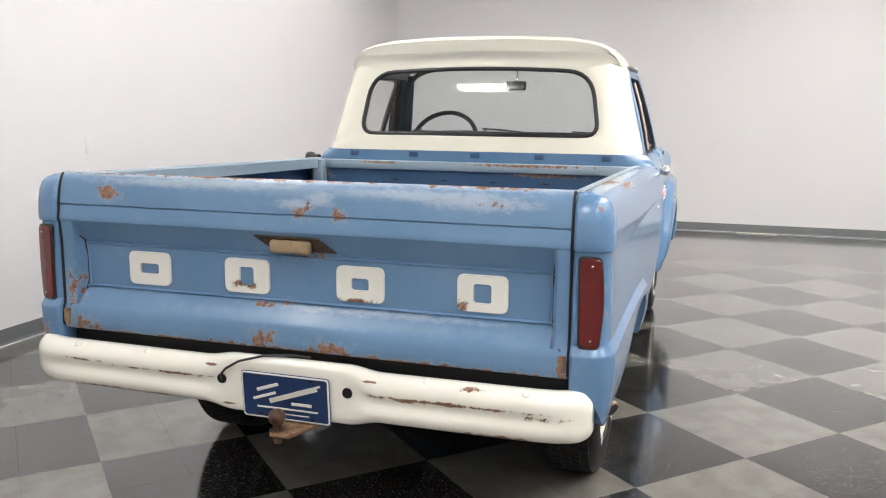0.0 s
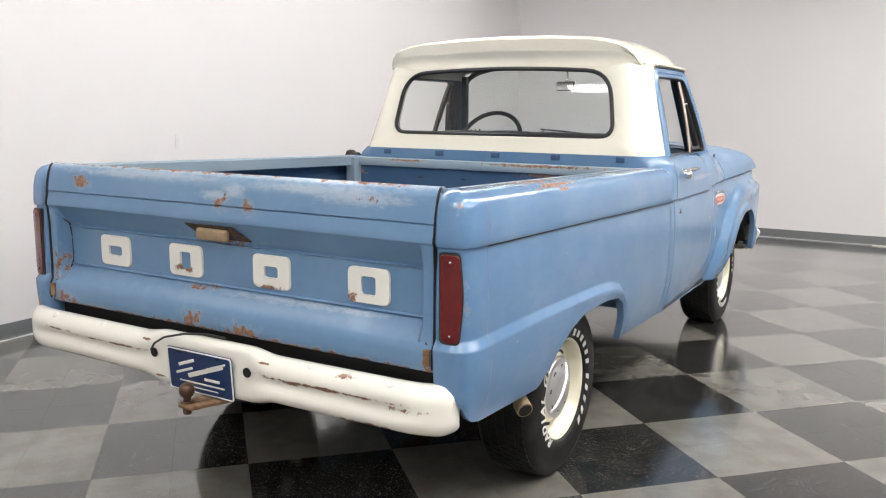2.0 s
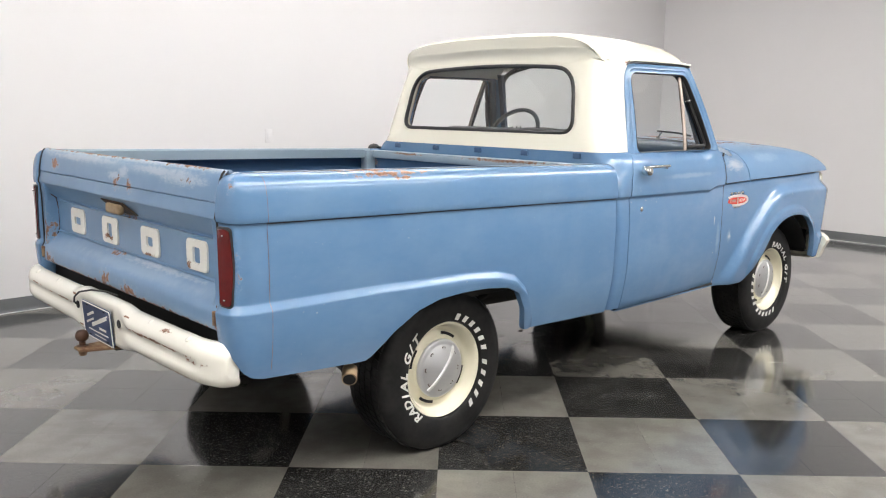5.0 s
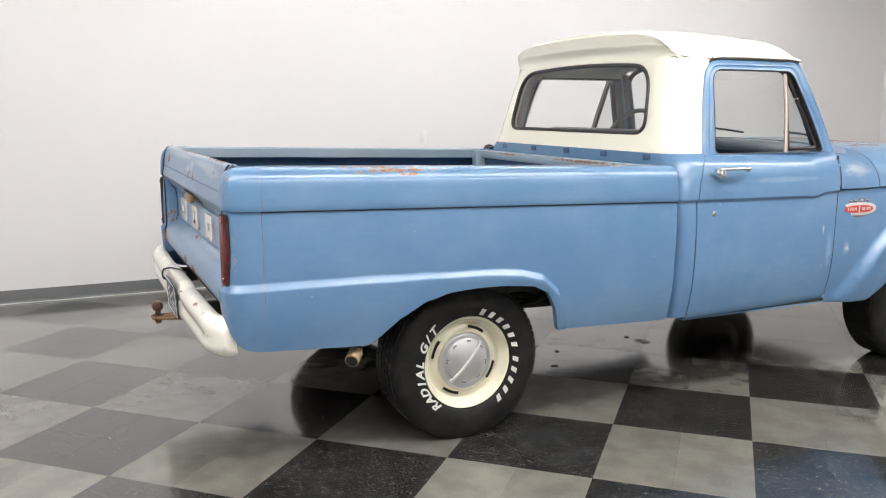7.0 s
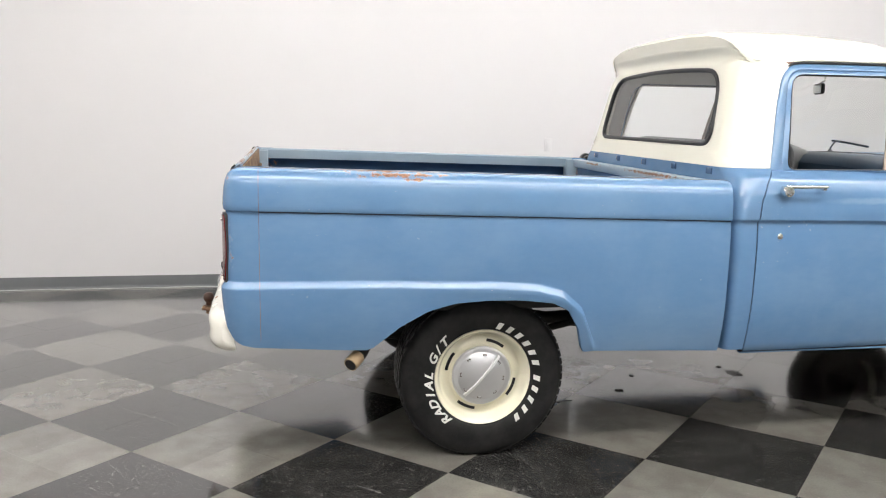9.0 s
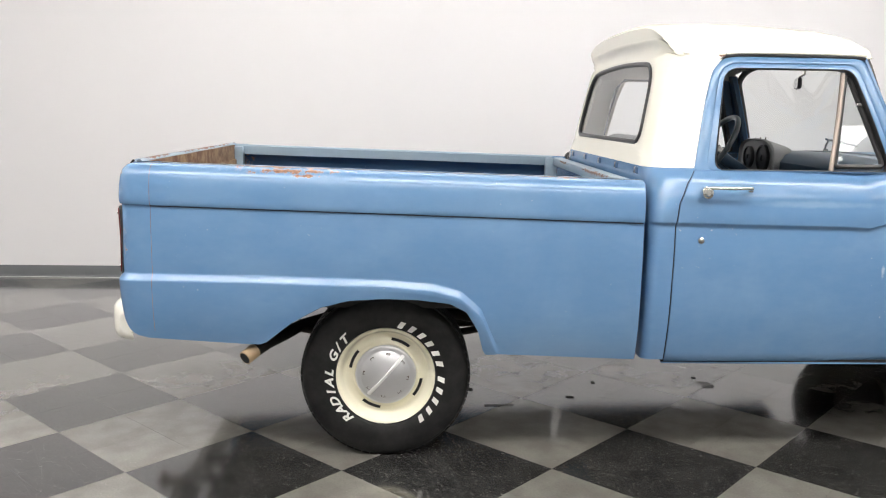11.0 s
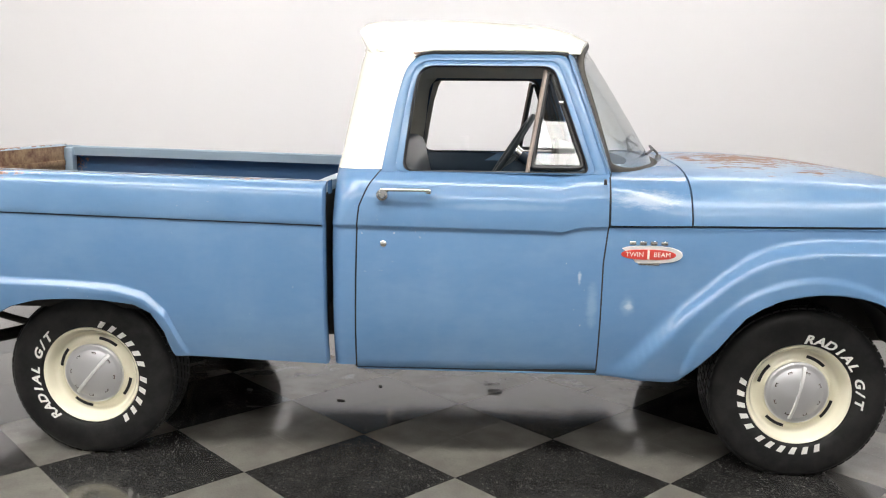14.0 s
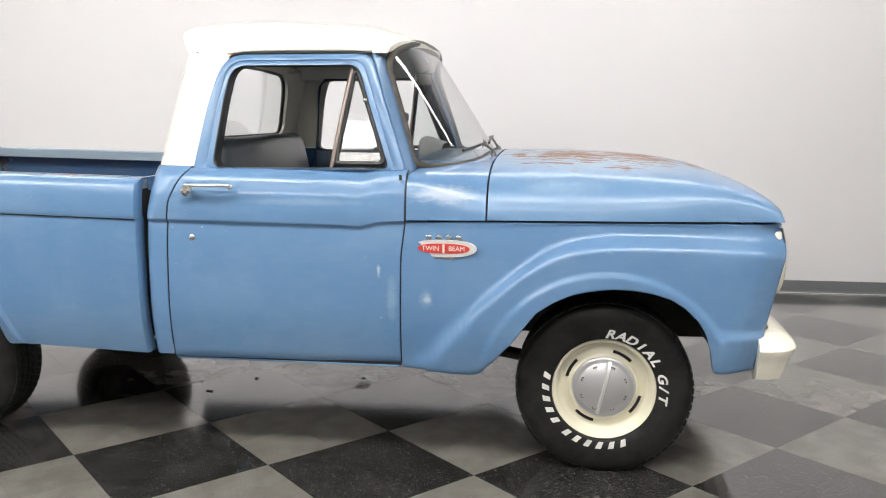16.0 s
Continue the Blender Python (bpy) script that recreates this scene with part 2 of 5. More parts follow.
n = Net(dash_blue)
n.colour(n.mix(n.noise(5, 4), (0.018, 0.042, 0.074), (0.036, 0.070, 0.115)))
grey_dial = material("grey_dial_plate", (0.24, 0.24, 0.245), 0.45)
headliner = material("cream_inner_paint", (0.6, 0.57, 0.48), 0.6)
n = Net(headliner)
n.colour(n.mix(n.noise(7, 5), (0.52, 0.49, 0.42), (0.62, 0.59, 0.51)))
dull_bar = material("dull_bronze_trim", (0.30, 0.25, 0.22), 0.4, 0.7)
wheel_grip = material("blue_grey_plastic", (0.06, 0.075, 0.085), 0.35)

glass = bpy.data.materials.new("window_glass")
glass.use_nodes = True
nt = glass.node_tree
nt.nodes.clear()
out = nt.nodes.new("ShaderNodeOutputMaterial")
mixer = nt.nodes.new("ShaderNodeMixShader")
clear = nt.nodes.new("ShaderNodeBsdfTransparent")
clear.inputs[0].default_value = (0.93, 0.955, 0.95, 1)
gloss = nt.nodes.new("ShaderNodeBsdfGlossy")
gloss.inputs["Roughness"].default_value = 0.02
fres = nt.nodes.new("ShaderNodeLayerWeight")
curve = nt.nodes.new("ShaderNodeMath")
curve.operation = "POWER"
nt.links.new(fres.outputs["Facing"], curve.inputs[0])
curve.inputs[1].default_value = 4.0
lift = nt.nodes.new("ShaderNodeMath")
lift.operation = "MULTIPLY_ADD"
nt.links.new(curve.outputs[0], lift.inputs[0])
lift.inputs[1].default_value, lift.inputs[2].default_value = 0.90, 0.075
nt.links.new(lift.outputs[0], mixer.inputs[0])
nt.links.new(clear.outputs[0], mixer.inputs[1])
nt.links.new(gloss.outputs[0], mixer.inputs[2])
nt.links.new(mixer.outputs[0], out.inputs[0])

# Grey set for how much light the unseen east wall bounces.
far_paint = material("tuned_grey_paint", (0.55, 0.55, 0.55), 0.6)
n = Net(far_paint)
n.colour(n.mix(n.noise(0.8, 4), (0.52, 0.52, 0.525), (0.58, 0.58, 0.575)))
wall_paint = material("white_wall_paint", (0.80, 0.795, 0.80), 0.55)
n = Net(wall_paint)
n.colour(n.mix(n.noise(0.8, 4), (0.785, 0.770, 0.780), (0.83, 0.815, 0.820)))
n.bump(n.noise(220, 3), 0.06, 0.001)
base_vinyl = material("grey_vinyl_base", (0.13, 0.14, 0.145), 0.4)
n = Net(base_vinyl)
n.colour(n.mix(n.noise(4, 5), (0.11, 0.12, 0.125), (0.17, 0.175, 0.18)))
# Worn blue with rust, darkened to hold the shade inside the bed.
shaded_blue = old_paint("shaded_worn_blue", (0.045, 0.10, 0.20), (0.13, 0.19, 0.26), seed=11.0,
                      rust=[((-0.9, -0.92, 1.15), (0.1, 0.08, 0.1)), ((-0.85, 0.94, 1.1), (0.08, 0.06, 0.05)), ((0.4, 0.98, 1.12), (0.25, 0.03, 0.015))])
grout = material("tile_bed", (0.045, 0.043, 0.04), 0.8)
n = Net(grout)
n.colour(n.mix(n.noise(12, 4), (0.03, 0.03, 0.03), (0.07, 0.065, 0.06)))


def vinyl_tile(name, low, high, fleck, many):
    """Waxed vinyl composition tile: streaky marbling, flecks, scuffs."""
    m = material(name, low, 0.12, 0, 1.0)
    m.node_tree.nodes["Principled BSDF"].inputs["Coat IOR"].default_value = 1.55
    m.node_tree.nodes["Principled BSDF"].inputs["Specular IOR Level"].default_value = 0.12
    n = Net(m)
    g = n.t.nodes.new("ShaderNodeNewGeometry")
    n.co = g.outputs["Position"]
    info = n.t.nodes.new("ShaderNodeObjectInfo")
    col = n.mix(n.ramp(n.noise(7, 2, 0.5), 0.3, 0.7), low, high)
    for turn, scale in ((0.4, 54), (1.3, 92)):
        p = n.t.nodes.new("ShaderNodeMapping")
        p.inputs["Rotation"].default_value = (0, 0, turn)
        p.inputs["Scale"].default_value = (1, 2.6, 1)
        n.t.links.new(n.co, p.inputs["Vector"])
        v = n.t.nodes.new("ShaderNodeTexVoronoi")
        v.inputs["Scale"].default_value = scale
        n.t.links.new(p.outputs[0], v.inputs["Vector"])
        one = n.t.nodes.new("ShaderNodeSeparateColor")
        n.t.links.new(v.outputs["Color"], one.inputs[0])
        hit = n.calc("MULTIPLY", n.ramp(v.outputs["Distance"], 0.30, 0.16), n.ramp(one.outputs[0], 1.0 - many, 1.02 - many))
        col = n.mix(n.calc("MULTIPLY", hit, one.outputs[1]), col, fleck)
    dark = n.mix(n.ramp(n.noise(1.3, 2, 0.5), 0.45, 0.8, 0, 0.12), col, (0.05, 0.045, 0.04))
    if many < 0.2:
        smear = n.ramp(n.noise(5.5, 7, 0.72, (1, 1.9, 1)), 0.60, 0.74, 0, 0.30)
        dark = n.mix(smear, dark, (0.06, 0.056, 0.05))
        dark = n.mix(n.ramp(n.noise(120, 3, 0.6), 0.40, 0.72, 0, 0.20), dark, (0.06, 0.057, 0.052))
    tone = n.calc("ADD", 0.93, n.calc("MULTIPLY", info.outputs["Random"], 0.14))
    h = n.t.nodes.new("ShaderNodeHueSaturation")
    n.put(h.inputs["Value"], tone)
    n.put(h.inputs["Color"], dark)
    n.colour(h.outputs[0])
    n.put(n.b.inputs["Roughness"], n.ramp(n.noise(3.5, 2, 0.5), 0.3, 0.75, 0.12, 0.18))
    return m


tile_dark = vinyl_tile("charcoal_vinyl_tile", (0.017, 0.0168, 0.0165), (0.034, 0.033, 0.0315), (0.33, 0.32, 0.30), 0.40)
tile_light = vinyl_tile("grey_vinyl_tile", (0.158, 0.150, 0.133), (0.202, 0.194, 0.172), (0.30, 0.29, 0.26), 0.05)


def diffuser(name, strength):
    m = material(name, (0.9, 0.9, 0.9), 0.5)
    b = m.node_tree.nodes["Principled BSDF"]
    b.inputs["Emission Color"].default_value = (1.0, 0.972, 0.94, 1)
    b.inputs["Emission Strength"].default_value = strength
    return m


lamp_glow = diffuser("lamp_diffuser", LAMP)
dim_glow = diffuser("dim_lamp_diffuser", LAMP * 0.72)


# ---- building helpers ----
def link_mesh(name, verts, faces, mat, parent=None, label="", smooth=38, slots=None):
    me = bpy.data.meshes.new(name)
    me.from_pydata([tuple(v) for v in verts], [], faces)
    me.validate()
    me.update()
    if smooth:
        me.shade_smooth()
        me.set_sharp_from_angle(angle=radians(smooth))
    me.materials.append(mat)
    ob = new(name, me)
    if parent:
        ob.parent = parent
    if label:
        ob["label"] = label
    return ob


def part(name, bm, mat, parent, label="", smooth=38):
    me = bpy.data.meshes.new(name)
    bm.to_mesh(me)
    bm.free()
    if smooth:
        me.shade_smooth()
        me.set_sharp_from_angle(angle=radians(smooth))
    me.materials.append(mat)
    ob = new(name, me)
    ob.parent = parent
    if label:
        ob["label"] = label
    return ob


def grid_faces(m, n, closed=False, start=0, flip=False):
    out = []
    for i in range(m - 1):
        for j in range(n if closed else n - 1):
            k = (j + 1) % n
            q = (start + i * n + j, start + i * n + k, start + (i + 1) * n + k, start + (i + 1) * n + j)
            out.append(q[::-1] if flip else q)
    return out


def sheet(name, rows, mat, parent, label="", s=1, flip=False, closed=False, smooth=38):
    """A skin over rows of points of equal number; s = -1 mirrors it across the truck."""
    m, k = len(rows), len(rows[0])
    verts = [(p[0] * s, p[1], p[2]) for r in rows for p in r]
    return link_mesh(name, verts, grid_faces(m, k, closed, 0, flip != (s < 0)), mat, parent, label, smooth)


def box_bm(size, at=(0, 0, 0), bevel=0.004, segments=2, turn=None):
    bm = bmesh.new()
    bmesh.ops.create_cube(bm, size=1)
    bmesh.ops.scale(bm, vec=size, verts=bm.verts)
    if bevel:
        bmesh.ops.bevel(bm, geom=bm.edges[:], offset=bevel, segments=segments, affect="EDGES", profile=0.5)
    if turn is not None:
        bmesh.ops.transform(bm, matrix=turn, verts=bm.verts)
    bmesh.ops.translate(bm, vec=at, verts=bm.verts)
    return bm


def lathe(profile, steps=64, axis="x"):
    """Rows of (radius, along) turned about an axis through the origin."""
    rows = []
    for r, a in profile:
        row = []
        for k in range(steps):
            c, s = math.cos(2 * math.pi * k / steps) * r, math.sin(2 * math.pi * k / steps) * r
            row.append((a, c, s) if axis == "x" else ((c, a, s) if axis == "y" else (c, s, a)))
        rows.append(row)
    return rows


def tube(name, path, r, mat, parent, label="", sides=10, closed=False, s=1, flat=1.0):
    """A round bar along a path of points."""
    pts = [Vector((p[0] * s, p[1], p[2])) for p in path]
    rows, count = [], len(pts)
    up = None
    for i, p in enumerate(pts):
        a = pts[i - 1] if (i or closed) else p
        b2 = pts[(i + 1) % count] if (i < count - 1 or closed) else p
        d = (b2 - a).normalized()
        if up is None:
            up = d.orthogonal().normalized()
        up = (up - d * up.dot(d)).normalized()
        w = d.cross(up)
        rows.append([p + (up * math.cos(t) + w * math.sin(t) * flat) * (r[i] if isinstance(r, (list, tuple)) else r) for t in (2 * math.pi * k / sides for k in range(sides))])
    if closed:
        rows.append(rows[0])
    verts = [v for row in rows for v in row]
    faces = grid_faces(len(rows), sides, True)
    if not closed:
        faces += [tuple(range(sides))[::-1], tuple(range((count - 1) * sides, count * sides))]
    return link_mesh(name, verts, faces, mat, parent, label)


def curve_of(table, x):
    return float(np.interp(x, [t[0] for t in table], [t[1] for t in table]))


def soft(a, b, x):
    t = min(1.0, max(0.0, (x - a) / (b - a)))
    return t * t * (3 - 2 * t)


def corner_loop(points, radii, per=7, side=8):
    """A closed outline through four or more corners, each rounded: every corner gives `per` points and every side `side` points, so that two loops match."""
    out, count = [], len(points)
    P = [Vector(p) for p in points]
    ends = []
    for i in range(count):
        a, b2, c = P[i - 1], P[i], P[(i + 1) % count]
        r = min(radii[i], (a - b2).length * 0.49, (c - b2).length * 0.49)
        p, q = b2 + (a - b2).normalized() * r, b2 + (c - b2).normalized() * r
        ends.append((p, b2, q))
    for i in range(count):
        p, m, q = ends[i]
        for k in range(per):
            t = k / (per - 1)
            out.append(p * (1 - t) ** 2 + m * 2 * t * (1 - t) + q * t * t)
        nxt = ends[(i + 1) % count][0]
        for k in range(1, side):
            out.append(q.lerp(nxt, k / side))
    return out


def ring_sheet(name, loops, mat, parent, label="", s=1, flip=False, smooth=38):
    return sheet(name, loops, mat, parent, label, s, flip, True, smooth)


def disc(name, loop, mat, parent, label="", s=1, flip=False):
    """A filled outline, fanned from its middle through two inner rings."""
    c = sum((Vector(p) for p in loop), Vector()) / len(loop)
    k = len(loop)
    verts = [(p[0] * s, p[1], p[2]) for p in loop] + [(c.x * s, c.y, c.z)]
    faces = [((i + 1) % k, i, k) if flip != (s < 0) else (i, (i + 1) % k, k) for i in range(k)]
    return link_mesh(name, verts, faces, mat, parent, label)


def slab(name, outline, thick, mat, parent, label="", hole=None, bevel=0.0015):
    """A flat plate in the x-z plane at y from an outline of (x, z), facing -y; with a hole it is a frame."""
    y = thick
    front = [(x, -y, z) for x, z in outline]
    back = [(x, 0, z) for x, z in outline]
    cx, cz = sum(p[0] for p in outline) / len(outline), sum(p[1] for p in outline) / len(outline)
    inset = [(cx + (x - cx) * (1 - bevel * 18), -y - bevel, cz + (z - cz) * (1 - bevel * 18)) for x, z in outline]
    if hole:
        hf = [(x, -y - bevel, z) for x, z in hole]
        hb = [(x, 0, z) for x, z in hole]
        return sheet(name, [back, front, inset, hf, hb], mat, parent, label, 1, True, True, 30)
    k = len(outline)
    verts = back + front + inset
    faces = grid_faces(3, k, True, 0, True) + [tuple(range(2 * k, 3 * k))]
    return link_mesh(name, verts, faces, mat, parent, label, 30)


# ---- room ----
def wall(name, x0, y0, x1, y1, label, paint=wall_paint):
    bm = box_bm((x1 - x0, y1 - y0, HIGH), ((x0 + x1) / 2, (y0 + y1) / 2, HIGH / 2), 0)
    me = bpy.data.meshes.new(name)
    bm.to_mesh(me)
    bm.free()
    me.materials.append(paint)
    ob = new(name, me)
    ob.matrix_world = ROOM
    return tagged(ob, label, "wall", kind="structure")


wall("wall_west", WEST - 0.15, SOUTH, WEST, NORTH, "plain white painted showroom wall beside the truck")
wall("wall_north", WEST - 0.15, NORTH, EAST + 0.15, NORTH + 0.15, "plain white painted showroom wall ahead of the truck")
# East and south walls are unseen; their tones steer the bounced light.
wall("wall_east", EAST, SOUTH, EAST + 0.15, NORTH, "unseen wall across the room, its grey set for bounce light", far_paint)
wall("wall_south", WEST - 0.15, SOUTH - 0.15, EAST + 0.15, SOUTH, "unseen white wall behind the truck, there to bounce light")
bm = box_bm((EAST - WEST + 0.3, NORTH - SOUTH + 0.3, 0.12), ((EAST + WEST) / 2, (NORTH + SOUTH) / 2, HIGH + 0.06), 0)
me = bpy.data.meshes.new("ceiling")
bm.to_mesh(me)
bm.free()
me.materials.append(wall_paint)
ceiling = new("ceiling", me)
ceiling.matrix_world = ROOM
tagged(ceiling, "plain white ceiling above the showroom", "ceiling", kind="structure")


def baseboard(x0, y0, x1, y1, nx, ny):
    """Cove base: upright strip with a rounded top and a swept toe; (nx, ny) points into the room."""
    prof = [(0.001, 0.102), (0.004, 0.102), (0.006, 0.098), (0.006, 0.03), (0.009, 0.014), (0.016, 0.005), (0.026, 0.001)]
    rows = [[(x + nx * d, y + ny * d, z) for d, z in prof] for x, y in ((x0, y0), (x1, y1))]
    ob = link_mesh("baseboard", [p for r in rows for p in r], grid_faces(2, len(prof), False, 0, (nx * (y1 - y0) - ny * (x1 - x0)) < 0), base_vinyl)
    ob.matrix_world = ROOM
    return tagged(ob, "grey vinyl cove base along the white wall", "baseboard", kind="structure")


# Pale strip drawn for the light that the toe of the base catches.
def toe_strip(x0, y0, x1, y1):
    bm = box_bm((abs(x1 - x0) + 0.014, abs(y1 - y0) + 0.014, 0.008), ((x0 + x1) / 2, (y0 + y1) / 2, 0.0042), 0.003, 1)
    me = bpy.data.meshes.new("trim")
    bm.to_mesh(me)
    bm.free()
    me.materials.append(far_paint)
    ob = new("trim", me)
    ob.matrix_world = ROOM
    return tagged(ob, "pale strip standing for light on the toe of the base", "trim", kind="structure")


toe_strip(WEST + 0.034, SOUTH + 0.04, WEST + 0.034, NORTH - 0.05)
toe_strip(WEST + 0.05, NORTH - 0.034, EAST - 0.04, NORTH - 0.034)
baseboard(WEST, SOUTH, WEST, NORTH, 1, 0)
baseboard(WEST, NORTH, EAST, NORTH, 0, -1)
baseboard(EAST, SOUTH, EAST, NORTH, -1, 0)
baseboard(WEST, SOUTH, EAST, SOUTH, 0, 1)


def ceiling_light(x, y, wide, long, label, glow):
    top = new("ceiling_light")
    top.matrix_world = ROOM @ pose(x, y, HIGH)
    tagged(top, label, "ceiling light", "ceiling lights over the truck")
    part("housing", box_bm((wide + 0.06, long + 0.04, 0.07), (0, 0, -0.036), 0.008), white, top)
    part("diffuser", box_bm((wide, long, 0.03), (0, 0, -0.078), 0.006), glow, top, "glowing white diffuser")
    return top


ROWS = [(-1.3, 0.58, 0.17, (-3.35,), "short white ceiling light with a glowing diffuser"),
        # Row laid out to keep the west wall bright; its tubes are unseen.
        (-1.4, 0.24, 1.46, (-1.6, 0.0, 1.6, 3.2, 4.8), "long fluorescent ceiling light out of view, with a glowing diffuser"),
        # Unseen fill row, added to brighten the tailgate and rear bumper.
        (0.7, 0.24, 1.46, (-3.4, -5.0), "long fluorescent ceiling light out of view, with a glowing diffuser"),
        (2.4, 0.24, 1.46, (-4.4, -2.8, -1.2, 0.4, 2.0, 3.6, 5.2), "long fluorescent ceiling light out of view, with a glowing diffuser"),
        (2.8, 0.24, 1.46, (-4.4, -2.8, -1.2, 0.4, 2.0, 3.6, 5.2), "long fluorescent ceiling light out of view, with a glowing diffuser"),
        (4.68, 0.46, 1.50, (-1.2, 0.4, 2.0, 3.6), "wide white ceiling light with a glowing diffuser"),
        (5.16, 0.20, 1.50, (-1.2, 0.4, 2.0, 3.6), "narrow white ceiling light with a glowing diffuser")]
for gx, wide, long, places, label in ROWS:
    first_light = ceiling_light(gx, places[0], wide, long, label, dim_glow if gx > 4 else lamp_glow)
    for gy in places[1:]:
        copy_thing(first_light, ROOM @ pose(gx, gy, HIGH))

# ---- truck ----
truck = new("pickup_truck")
truck.matrix_world = ROOM
tagged(truck, "old blue and cream pickup truck with rust, on checkered tiles", "pickup truck")

# Heights along the truck (y forward from the rear axle).
BED_TOP = [(-1.05, 1.234), (1.04, 1.186)]
BED_TRIM = [(-1.05, 1.074), (1.04, 1.022)]
BED_LOW = [(-1.04, 0.66), (-1.03, 0.615), (-1.01, 0.575), (-0.98, 0.553), (-0.93, 0.540), (-0.55, 0.515), (-0.487, 0.513), (-0.471, 0.523), (-0.364, 0.609), (-0.253, 0.671), (-0.142, 0.701), (-0.008, 0.709),
           (0.126, 0.707), (0.262, 0.691), (0.33, 0.657), (0.378, 0.576), (0.402, 0.485), (0.412, 0.472), (0.6, 0.466), (1.03, 0.450)]
BED_CREASE = [(-1.04, 0.790), (-0.5, 0.785), (0.0, 0.772), (0.193, 0.757), (0.306, 0.727), (0.387, 0.655), (0.437, 0.54), (0.455, 0.50), (0.48, 0.49)]


def bed_column(y):
    """Rows of (offset from the widest line, height) for the bed's side at y."""
    zt, zm, zb, zc = (curve_of(t, y) for t in (BED_TOP, BED_TRIM, BED_LOW, BED_CREASE))
    zc = max(zc, zb + 0.03)
    amp = 0.020 * (1 - soft(0.42, 0.475, y))
    rows = [(-0.135, zt - 0.055), (-0.135, zt - 0.006), (-0.130, zt), (-0.09, zt + 0.001), (-0.06, zt - 0.001), (-0.036, zt - 0.009), (-0.019, zt - 0.024), (-0.009, zt - 0.048),
            (-0.003, zt - 0.08), (0.0, zt - 0.115), (0.001, zm + 0.022), (0.0, zm + 0.007), (-0.002, zm + 0.002), (-0.0085, zm - 0.001), (-0.0095, zm - 0.004), (-0.0090, zm - 0.018)]
    body = lambda z: -0.003 - 0.0060 * (max(0.0, z - 0.86) / (zm - 0.02 - 0.86)) ** 2 - 0.004 * (max(0.0, 0.86 - z) / 0.08) ** 2 * (z > 0.78) - 0.004 * (z <= 0.78) - 0.042 * (max(0.0, 0.72 - z) / 0.26) ** 2  # noqa: E731
    top, shelf = zm - 0.04, zc + 0.03
    rows += [(body(top + (shelf - top) * k / 8), top + (shelf - top) * k / 8) for k in range(8)]
    for d in (0.03, 0.020, 0.0145, 0.0115, 0.006, 0.0, -0.006, -0.0115, -0.0145, -0.02, -0.028):
        z = max(zb, zc + d)
        rows.append((body(z) + amp * min(1.0, max(0.0, (0.0135 - d) / 0.027)), z))
    low = max(zb, zc - 0.028)
    rows += [(body(low + (zb - low) * k / 7) + amp * (1 - 0.35 * k / 7), low + (zb - low) * k / 7) for k in range(1, 8)]
    edge = rows[-1]
    rows += [(edge[0] - 0.006, zb - 0.002), (edge[0] - 0.03, zb + 0.002)]
    return rows


def bed_place(x, y, nx, ny, rows):
    return [(x + nx * o, y + ny * o, z) for o, z in rows]


ROUND = 0.60


def corner_plan(degrees):
    """The bed's rear corner in plan: from the side (0) round to the rear face (90), with the outward normal."""
    c, w = max(1e-6, math.cos(radians(degrees))), max(1e-6, math.sin(radians(degrees)))
    x, y = 0.90 + 0.10 * c ** ROUND, -0.93 - 0.111 * w ** ROUND
    nx, ny = c ** (2 - ROUND) / 0.10, w ** (2 - ROUND) / 0.111
    size = math.hypot(nx, ny)
    return x, y, nx / size, -ny / size


